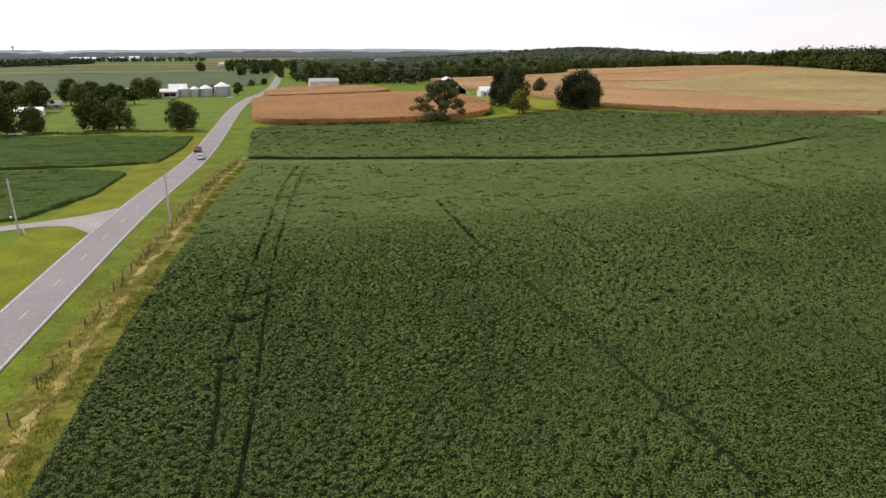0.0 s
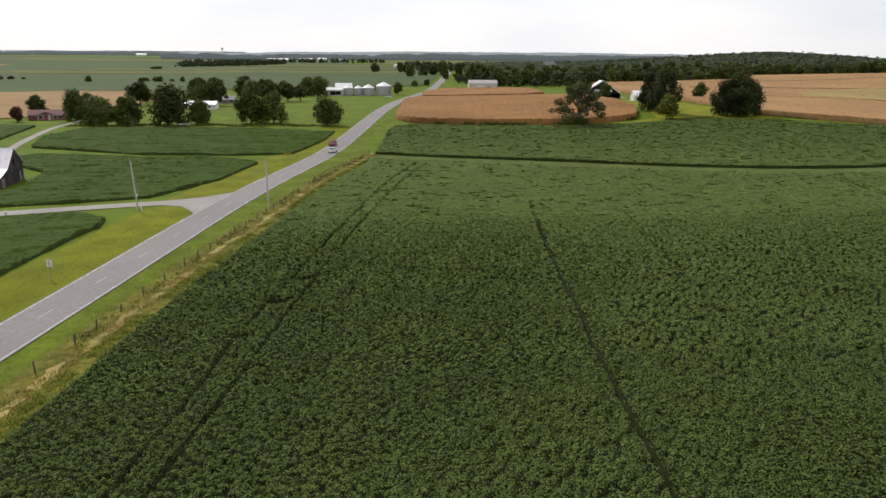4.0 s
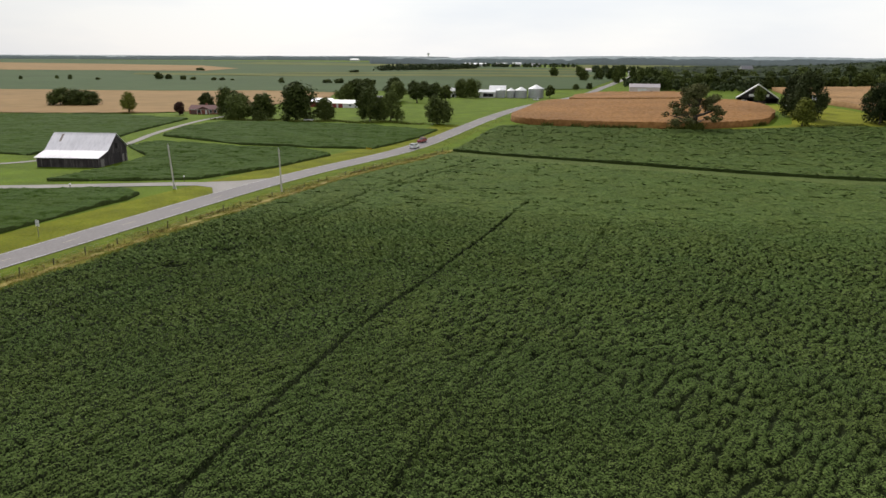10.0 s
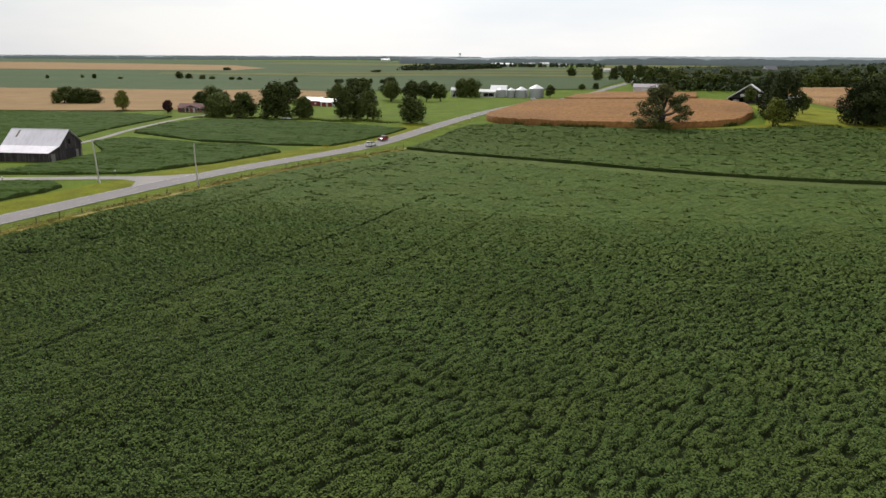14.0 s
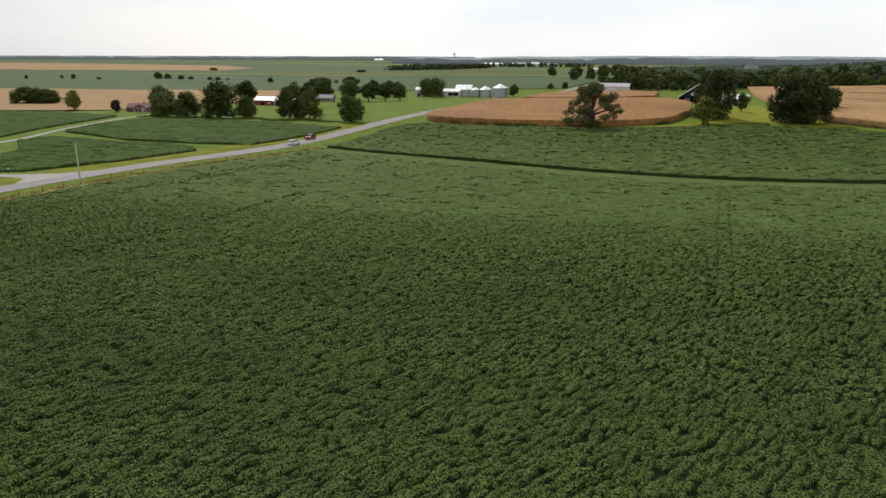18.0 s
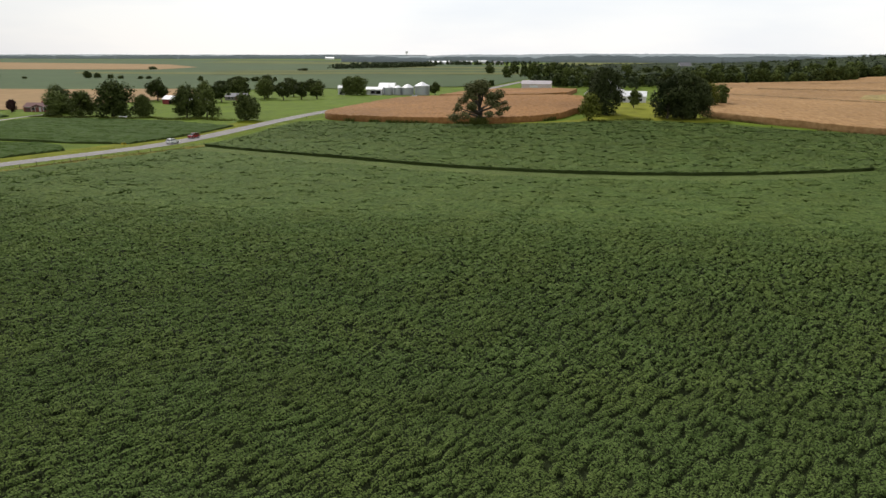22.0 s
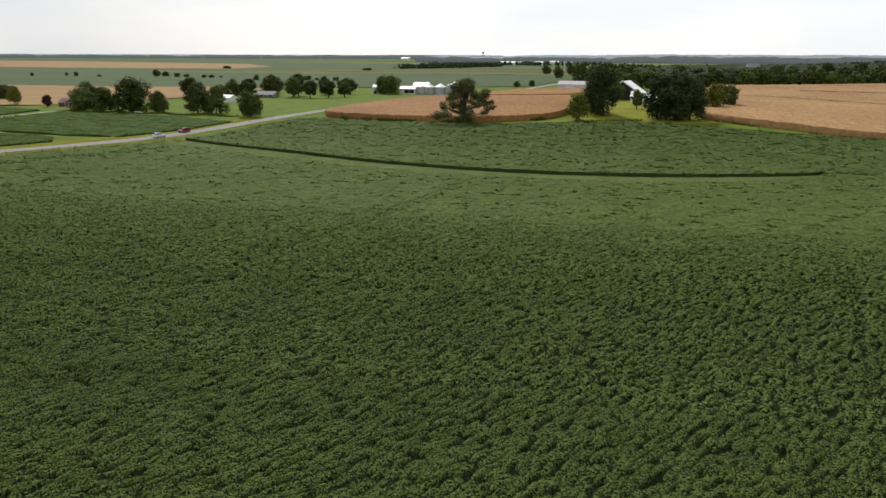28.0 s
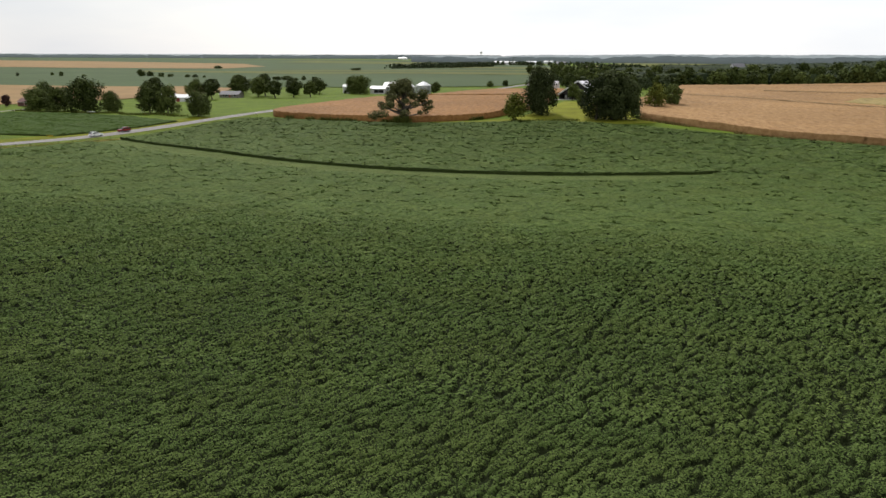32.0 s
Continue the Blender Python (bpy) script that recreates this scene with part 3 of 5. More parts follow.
bean_field([(-42, 20), (-24, 97), (-20, 121), (-18.2, 127), (-19, 133), (-26, 138.6), (-50, 134.3), (-112, 121), (-112, 20)], 0.42)
bean_field([(-50, 148), (-32, 149.5), (-16, 152.5), (-5, 174), (1, 205), (-8, 216), (-34, 218.5), (-64, 224), (-67, 212), (-50, 193), (-47, 172)], 0.42)
bean_field([(-70, 240), (-34, 223.3), (-9, 222.6), (9, 227), (19, 261), (23, 282), (-14, 292), (-70, 294.5), (-76, 268)], 0.5)
bean_field([(-85, 190), (-80, 218), (-86, 248), (-92, 305), (-143, 327), (-260, 332), (-260, 215)], 0.8)


def corn_top(x, y):
    return 2.0 + 0.35 * tufts(x / 0.8, y / 1.3, 8) + 0.3 * lumps(x / 5, y / 5, 2) + 0.2 * lumps(x / 1.4, y / 1.4, 4)


def corn_field(poly, step, material, label, top=corn_top):
    px, py = [p[0] for p in poly], [p[1] for p in poly]
    ob = patch("corn_field", poly, np.arange(min(px) - 1, max(px) + 2, step), np.arange(min(py) - 1, max(py) + 2, step), top, material, 0.05, smooth=step > 1)
    return tagged(ob, label, "crop field", kind="stuff")


corn_field(curve_line([(51, 333), (51, 317), (57, 306), (71, 299.5), (95, 292), (122, 288), (137, 292), (152, 301), (160, 318), (166, 336), (171, 384), (160, 430), (120, 440), (80, 455), (66, 430), (56, 360)], 4), 0.7, M_CORN, "ripe brown maize field with a rounded edge beside the road")
corn_field([(83, 478), (100, 470), (145, 455), (165, 480), (176, 550), (160, 568), (110, 572), (90, 540)], 1.4, M_CORN, "second block of ripe brown maize")
corn_field([(214, 312), (222, 302), (261, 268), (327, 241), (430, 209), (660, 190), (780, 330), (660, 480), (632, 610), (445, 707), (397, 640), (255, 636), (232, 500), (216, 400)], 2.0, M_RIPE, "wide field of ripe tan maize rising over a hill")
olive = corn_field([(332, 246), (430, 211), (640, 193), (700, 330), (645, 470), (560, 505), (530, 498), (440, 483), (335, 454), (318, 420), (334, 390), (336, 330)], 3.0, M_OLIVE, "olive-tan stretch of ripening maize on the hill", lambda x, y: corn_top(x, y) + 0.25)
for line in ([(234, 480), (262, 452), (307, 400), (360, 366), (440, 340)], [(300, 540), (400, 470), (520, 420), (650, 400)], [(330, 610), (450, 560), (600, 530)]):
    ob = ribbon("grass_waterway", curve_line(line, 6), (-1.6, 1.6), 2.8, M_FURROW)
    tagged(ob, "shallow weedy furrow crossing the maize", "furrow", kind="structure")


def flat_field(name, poly, step, material, label):
    px, py = [p[0] for p in poly], [p[1] for p in poly]
    ob = patch(name, poly, np.arange(min(px) - 5, max(px) + step, step), np.arange(min(py) - 5, max(py) + step, step), lambda x, y: 0.35 + 0.2 * lumps(x / 20, y / 9, 3), material)
    return tagged(ob, label, "crop field", kind="stuff")


flat_field("wheat_field", [(-480, 342), (-194, 340), (-134, 337), (-109, 347), (-88, 395), (-75, 470), (-90, 545), (-163, 572), (-330, 570), (-520, 560)], 6, M_TAN, "pale tan ripe grain field behind the lane")
flat_field("far_soy_field", [(-4300, 540), (-560, 562), (-330, 572), (-163, 574), (-88, 548), (-60, 590), (20, 620), (110, 650), (130, 760), (150, 860), (180, 1020), (200, 1250), (100, 1700), (-300, 2700), (-2500, 2900), (-4300, 2400)], 30, M_FARSOY, "broad pale green bean fields reaching into the distance")
for poly in ([(-3000, 1150), (-847, 1233), (-540, 1300), (-600, 1600), (-845, 1950), (-1500, 2030), (-3400, 2000)], [(-400, 1165), (125, 1170), (130, 1240), (-300, 1260)], [(-200, 1480), (140, 1330), (165, 1460), (-120, 1640)], [(-900, 2250), (-250, 2100), (-250, 2350), (-900, 2550)], [(-520, 1010), (128, 960), (146, 1060), (-300, 1120), (-560, 1090)], [(205, 1510), (1240, 1610), (1680, 2280), (900, 1900), (210, 2180), (110, 1700)]):
    tan = poly[0][0] == -3000
    ob = flat_field("far_grain_field", poly, 30, M_TAN if tan else M_PALEFIELD, "distant field of tan stubble" if tan else "distant strip of pale yellow-green hay")
    ob.location.z = 0.35

# the grassy verge between road and beans
verge = ribbon("verge", [p for p in ROAD if p[1] < 330], (3.42, 5.5, 8.5), 0.05, M_LIME)
tagged(verge, "rough yellow-green roadside grass", "grass", kind="structure")
verge = ribbon("verge", [p for p in ROAD if p[1] < 300], (-14, -9, -6, -3.42), 0.05, M_VERGE)
tagged(verge, "rough yellow-green roadside grass", "grass", kind="structure")

lawn = patch("lawn", [(128, 289.5), (150, 294), (163, 302), (170, 325), (178, 396), (205, 396), (212, 330), (213, 309), (221, 299), (203, 291.5), (187, 296), (163, 292.5), (143, 287)], np.arange(126, 224, 2.5), np.arange(284, 400, 2.5), lambda x, y: 0.07 + 0.06 * lumps(x / 5, y / 5, 2), M_LAWN)
tagged(lawn, "short yellow-green mown lawn between maize and evergreens", "lawn", kind="structure")

# ---- trees ----


def leaves(centres, radii, count, size, seed, up=0.35):
    """Small leaf clumps spread over and inside round lobes: four corners each."""
    r = np.random.RandomState(seed)
    centres, radii = np.array(centres, float), np.array(radii, float)
    share = (radii.prod(1)) ** (2 / 3)
    pick = r.choice(len(centres), count, p=share / share.sum())
    d = r.normal(size=(count, 3))
    d /= np.linalg.norm(d, axis=1)[:, None]
    p = centres[pick] + d * radii[pick] * (0.42 + 0.62 * r.rand(count, 1) + 0.35 * r.rand(count, 1) ** 5)
    n = d + r.normal(size=(count, 3)) * 0.42 + [0, 0, up]
    n /= np.linalg.norm(n, axis=1)[:, None]
    a = np.cross(n, r.normal(size=(count, 3)))
    a /= np.linalg.norm(a, axis=1)[:, None]
    b = np.cross(n, a)
    s = size * (0.55 + 0.9 * r.rand(count, 1))
    corners = np.stack([p - a * s, p + b * s * 0.8, p + a * s, p - b * s * 0.8], 1).reshape(-1, 3)
    return corners, np.arange(count * 4).reshape(-1, 4)


def make_tree(name, label, h, w, seed, material, style="round", count=2600, size=0.42):
    """A tree h high and w wide at the origin: trunk with limbs, and a crown of leaf clumps."""
    r = random.Random(seed)
    ob = thing(name, label, "tree")
    bare = {"round": 0.14, "full": 0.0, "bush": 0.05, "cedar": 0.04, "oak": 0.22}[style]
    rt = 0.028 * h if style != "oak" else 0.065 * h
    centres, radii, limbs = [], [], []
    if style == "cedar":
        for k in range(7):
            f = k / 6
            rad = w / 2 * (1 - 0.72 * f ** 1.3)
            for j in range(5 if k < 5 else 2):
                t = r.random() * 6.28
                centres.append((math.cos(t) * rad * 0.5, math.sin(t) * rad * 0.5, h * (0.1 + 0.78 * f)))
                radii.append((rad * 0.6, rad * 0.6, h * 0.11))
    elif style == "oak":
        for k in range(46):
            t = k * 2.399 + r.random() * 0.9
            f = (k + 0.5) / 46
            rad = w / 2 * (1 - 0.20 * f - 0.55 * f * f) * (0.40 * (f < 0.45) + 0.20 + (0.40 if f < 0.45 else 0.78) * r.random())
            z = h * (0.30 + 0.66 * f) - 0.12 * h * (rad / (w / 2)) ** 2
            centres.append((math.cos(t) * rad, math.sin(t) * rad, z))
            s = w * (0.045 + 0.055 * r.random())
            radii.append((s, s, s * 0.78))
            if k % 3 == 0:
                limbs.append(centres[-1])
        for k in range(5):
            centres.append((-1.6 + 0.8 * math.sin(k * 2.2), -1.0 + 0.7 * math.cos(k * 2.2), 1.0 + 0.5 * k))
            radii.append((1.1, 1.1, 0.9))
    else:
        n = {"round": 24, "full": 30}.get(style, 14)
        for k in range(n):
            t, f = k * 2.399 + r.random() * 0.8, (k + 0.5) / n
            env = math.sqrt(max(0.05, 1 - (2 * f - 0.85) ** 2)) if style == "round" else math.sqrt(max(0.12, 1 - abs(f * 1.5 - 0.5) ** 2.2))
            rad = w / 2 * env * (0.25 + 0.6 * r.random())
            s = w * (0.10 + 0.15 * r.random() ** 1.5)
            centres.append((math.cos(t) * rad, math.sin(t) * rad, h * (bare + 0.12 + (0.80 - bare) * f)))
            radii.append((s, s, s * (0.8 + 0.3 * r.random())))
        limbs = centres[::3]
    trunk_top = h * (0.5 if style == "oak" else 0.8)
    wood = tube([(0, 0, -0.4), (0, 0, 0.3), (0.02 * w, 0.01 * w, h * 0.25), (0.0, 0.03 * w, trunk_top)], [rt * 1.5, rt * 1.1, rt * 0.8, rt * 0.25], 8)
    for c in limbs:
        z0 = min(c[2] * 0.62, trunk_top * 0.85)
        side = tube([(0, 0, z0), (c[0] * 0.45, c[1] * 0.45, z0 + (c[2] - z0) * 0.35), (c[0] * 0.95, c[1] * 0.95, c[2])], [rt * 0.42, rt * 0.3, rt * 0.08], 5)
        me = bpy.data.meshes.new("t")
        side.to_mesh(me)
        side.free()
        wood.from_mesh(me)
        bpy.data.meshes.remove(me)
    part("trunk", wood, M_BARK, ob)
    v, f = leaves(centres, radii, count, size, seed)
    v[:, 2] = np.maximum(v[:, 2], 0.1)
    crown = new("crown", mesh_of("crown", v, f, material))
    crown.parent = ob
    return ob


def plant(model, x, y, h, w=None, turn=0.0, sink=0.0):
    """A copy of a model tree, standing on the land and scaled to h and w."""
    base_h, base_w = model["height"], model["width"]
    ob = copy_thing(model, pose(x, y, float(land(x, y)) - sink, 0, 0, turn))
    k = (w or base_w * h / base_h) / base_w
    ob.scale = (k, k, h / base_h)
    return ob


def model(*a, **k):
    ob = make_tree(*a, **k)
    ob["height"], ob["width"] = a[2], a[3]
    return ob


rnd = random.Random(3)
maple = [model("maple_tree", "full-crowned dark green broadleaf tree on the lawn", 12.0, 11.5, 11 + k, M_TREE, "round", 4200, 0.34) for k in range(4)]
hedge = [model("hedgerow_tree", "dark green hedgerow tree with leaves down to the ground", 12.0, 12.0, 21 + k, M_TREE, "full", 4800, 0.35) for k in range(4)]
shrub = [model("bushy_tree", "bushy dark green tree with leaves down to the grass", 10.0, 11.0, 31 + k, M_TREE, "full", 4200, 0.30) for k in range(1)]
pear = [model("pear_tree", "trim oval lawn tree on a short trunk", 10.0, 8.0, 41 + k, M_TREE, "round", 2200, 0.34) for k in range(2)]
cedar = [model("cedar_tree", "very dark dense evergreen with branches to the ground", 18.0, 16.0, 51 + k, M_PINE, "full", 8500, 0.34) for k in range(3)]
far_tree = [model("broadleaf_tree", "dark green broadleaf tree at the edge of distant woods", 12.0, 12.0, 81 + k, M_TREE, "full", 1500, 0.6) for k in range(4)]
USED = set()


def grow(model_, x, y, h, w, turn=None):
    """The model itself the first time, copies after that."""
    turn = rnd.random() * 360 if turn is None else turn
    if model_.name in USED:
        return plant(model_, x, y, h, w, turn)
    USED.add(model_.name)
    model_.matrix_basis = pose(x, y, float(land(x, y)), 0, 0, turn)
    k = w / model_["width"]
    model_.scale = (k, k, h / model_["height"])
    return model_


def row(models, rows):
    for k, (x, y, h, w) in enumerate(rows):
        grow(models[k % len(models)], x, y, h, w)


# hedgerow behind the second bean field, then the lawn trees and the yard
row(hedge, [(-85, 331, 12.8, 10), (-77, 322, 11.5, 10), (-68, 306, 10.6, 13.6), (-59, 308, 11.2, 13.6), (-43, 307, 15.8, 17), (-31, 311, 9.6, 9.8), (-11, 312, 13.4, 13), (-2, 313, 12.6, 11)])
row(shrub, [(20, 303, 11, 12.4)])
lone = [model("lone_tree", "slender olive green tree at the edge of the grain field", 10.0, 9.4, 36, M_TREE2, "round", 2600, 0.30)]
row(lone, [(-141, 342, 10, 9.4)])
row(maple, [(-47, 410, 12, 11), (-38, 413, 12.6, 13.5), (-46, 462, 14, 16), (-29, 466, 15, 15), (-20, 492, 12, 14), (-79, 416, 13, 15.5), (-60, 490, 13, 17), (-24, 446, 13, 13)])
row(pear, [(-11, 444, 11.2, 11.5), (-3, 455, 11, 11.5), (4, 466, 10.5, 11.5), (-9, 512, 11, 11), (-20, 532, 11, 13)])
row(hedge, [(14, 536, 13.6, 15), (7, 540, 13, 12), (-120, 385, 7.3, 9), (-215, 396, 10, 14.5), (-206, 397, 9.4, 15), (-197, 396, 8.6, 13)])
red_tree = model("plum_tree", "small purple-red leaved ornamental tree by the brick house", 6.4, 6.4, 61, M_REDLEAF, "round", 1200, 0.3)
grow(red_tree, -107, 327, 6.4, 6.6)
oak = model("oak_tree", "old spreading oak with heavy open limbs beside the maize", 17.0, 25.0, 71, M_OAK, "oak", 11500, 0.27)
grow(oak, 122, 286.5, 16.8, 28.5, 40)
row(lone, [(165, 297, 10.6, 11.5), (221, 342, 12, 10)])
row(cedar, [(173.8, 318, 20, 14.5), (203, 305, 18.2, 17.5), (208.5, 307, 16.5, 14.5), (197, 305, 16.6, 14), (171, 329, 17.5, 11)])
row(pear, [(181, 411, 9.5, 8), (72, 541, 9.2, 8.6), (189, 345, 8.6, 6.4), (230, 392, 10, 9), (229, 354, 11, 10)])

# woods: joined clumps, far from the path
def woods(name, spots, heights, per, size, material, label, seed):
    r = np.random.RandomState(seed)
    centres, radii = [], []
    for (x, y), h in zip(spots, heights):
        z = float(land(x, y))
        w = h * (0.30 + 0.12 * r.rand())
        for k in range(3):
            centres.append((x + r.normal() * w * 0.4, y + r.normal() * w * 0.4, z + h * (0.30 + 0.24 * k)))
            radii.append((w * (1 - 0.18 * k), w * (1 - 0.18 * k), h * 0.2))
    v, f = leaves(centres, radii, per * len(spots), size, seed, 0.5)
    return tagged(new(name, mesh_of(name, v, f, material)), label, "woods", kind="stuff")


def spread(poly, gap, seed, keep=1.0):
    r = np.random.RandomState(seed)
    px, py = [p[0] for p in poly], [p[1] for p in poly]
    gx, gy = np.meshgrid(np.arange(min(px), max(px), gap), np.arange(min(py), max(py), gap))
    x, y = gx.ravel() + r.uniform(-0.45, 0.45, gx.size) * gap, gy.ravel() + r.uniform(-0.45, 0.45, gx.size) * gap
    k = inside(poly, x, y) & (r.rand(gx.size) < keep)
    return np.c_[x, y][k]


for poly, gap, keep, seed, per in (([(172, 690), (255, 655), (395, 660), (445, 725), (640, 628), (675, 500), (790, 350), (960, 400), (1050, 700), (800, 900), (400, 900), (185, 860)], 10, 0.95, 5, 62),
                                   ([(190, 900), (400, 900), (800, 900), (1050, 700), (1500, 1100), (1250, 1600), (300, 1500), (210, 1200)], 17, 0.9, 6, 34),
                                   ([(140, 640), (180, 600), (240, 590), (255, 650), (172, 690), (148, 740)], 11, 0.75, 7, 80)):
    s = spread(poly, gap, seed, keep)
    woods("woods", s, (6 + 14 * ramp(s[:, 0], 440, 500) * ramp(-s[:, 1], -640, -580) + 2 * ramp(s[:, 0], 430, 600)) + 5 * np.random.RandomState(seed).rand(len(s)), per, 1.1, M_WOODS, "dense dark green mixed woodland covering the hills", seed)


def canopy(poly, step, low, high, material, label, seed):
    """A closed roof of tree crowns over poly."""
    px, py = [p[0] for p in poly], [p[1] for p in poly]
    ob = patch("woods", poly, np.arange(min(px) - step, max(px) + 2 * step, step), np.arange(min(py) - step, max(py) + 2 * step, step),
               lambda x, y: low + (high - low) * (0.40 * tufts(x / (step * 2.2), y / (step * 2.2), seed) + 0.15 * tufts(x / (step * 1.1), y / (step * 1.1), seed + 1) + 0.45 * lumps(x / (step * 9), y / (step * 9), seed)), material, 0.5)
    return tagged(ob, label, "woods", kind="stuff")


canopy([(1150, 700), (4600, 600), (4600, 3000), (1500, 3000), (1150, 1500)], 30, 4, 14, M_HAZYWOODS, "hazy woods on the far hills", 8)
canopy([(-4700, 2900), (-1500, 3050), (-420, 3000), (-330, 3400), (-1500, 3700), (-4700, 3600)], 13, 9, 18, M_HAZYWOODS, "hazy blue-green woods along the horizon", 3)

# ---- buildings ----
M_TIN = surface("roof_tin", [(0.64, 0.61, 0.65), (0.74, 0.71, 0.75), (0.80, 0.77, 0.81)], 0.8, 0.5, 0.1, 0.02, big=(5, 0.06), stretch=(2, 0.6, 0.6))
M_RUST = surface("rusty_tin", [(0.16, 0.11, 0.085), (0.30, 0.25, 0.22)], 2.0, 0.8, 0.2, 0.01)
M_BOARD = surface("weathered_board", [(0.022, 0.018, 0.019), (0.052, 0.043, 0.045), (0.105, 0.090, 0.092)], 3.0, 0.9, 0.6, 0.03, stretch=(1, 1, 0.12), big=(2, 0.3), pieces=0.28)
M_PALE = surface("bleached_board", [(0.16, 0.145, 0.135), (0.26, 0.24, 0.225)], 3.0, 0.9, 0.5, 0.03, stretch=(1, 1, 0.15))
# near-black for doors; in open hatches and bays it paints the shade inside
M_DARK = plain("dark_opening", (0.012, 0.011, 0.011), 0.9, spec=0.1)
M_WHITE = surface("white_siding", [(0.58, 0.57, 0.56), (0.70, 0.69, 0.68)], 2.0, 0.6, 0.15, 0.02, stretch=(0.4, 0.4, 6), big=(4, 0.06))
M_WHITEROOF = surface("white_roof", [(0.60, 0.60, 0.61), (0.74, 0.74, 0.75)], 1.0, 0.45, 0.1, 0.02, big=(5, 0.06))
M_GALV = surface("galvanised_steel", [(0.36, 0.37, 0.38), (0.47, 0.48, 0.49)], 1.5, 0.4, 0.2, 0.02, metal=0.35, stretch=(0.3, 0.3, 3))
M_REDWALL = surface("red_siding", [(0.17, 0.030, 0.028), (0.27, 0.050, 0.045)], 2.0, 0.7, 0.2, 0.02, stretch=(3, 3, 0.3))
M_BRICK = surface("red_brick", [(0.20, 0.065, 0.05), (0.32, 0.12, 0.09)], 6.0, 0.85, 0.3, 0.02)
M_SHINGLE = surface("brown_shingles", [(0.11, 0.055, 0.052), (0.18, 0.10, 0.095)], 4.0, 0.9, 0.3, 0.03)
M_GREY = surface("grey_shingles", [(0.17, 0.165, 0.175), (0.26, 0.25, 0.265)], 3.0, 0.85, 0.2, 0.02)
M_LILAC = surface("faded_roof_sheet", [(0.30, 0.265, 0.28), (0.40, 0.36, 0.375)], 2.0, 0.6, 0.15, 0.02, big=(5, 0.08))
M_PINK = surface("pinkish_siding", [(0.56, 0.46, 0.45), (0.66, 0.56, 0.55)], 2.0, 0.7, 0.15, 0.02)
M_BLACKWOOD = surface("dark_timber", [(0.018, 0.015, 0.016), (0.045, 0.038, 0.04)], 3.0, 0.85, 0.4, 0.03, stretch=(3, 3, 0.3))
M_POLE = surface("pole_wood", [(0.40, 0.37, 0.33), (0.56, 0.52, 0.48)], 4.0, 0.85, 0.4, 0.02, stretch=(1, 1, 0.15))
M_POST = surface("post_wood", [(0.045, 0.035, 0.028), (0.12, 0.10, 0.08)], 8.0, 0.9, 0.5, 0.02)
M_STEEL = plain("zinc", (0.40, 0.40, 0.41), 0.5, 0.6)
M_SIGN = plain("sign_sheet", (0.72, 0.73, 0.73), 0.5, 0.0)
M_GLASS = plain("window_glass", (0.03, 0.035, 0.04), 0.15)
M_CARWHITE = plain("white_car_paint", (0.78, 0.78, 0.78), 0.25)
M_CARRED = plain("red_car_paint", (0.22, 0.02, 0.02), 0.25)
M_TYRE = plain("tyre_rubber", (0.02, 0.02, 0.02), 0.8, spec=0.2)
M_LAMP = plain("tail_lamp", (0.35, 0.03, 0.03), 0.3)


def stand(x, y, drop=0.0):
    return (x, y, float(land(x, y)) - drop)


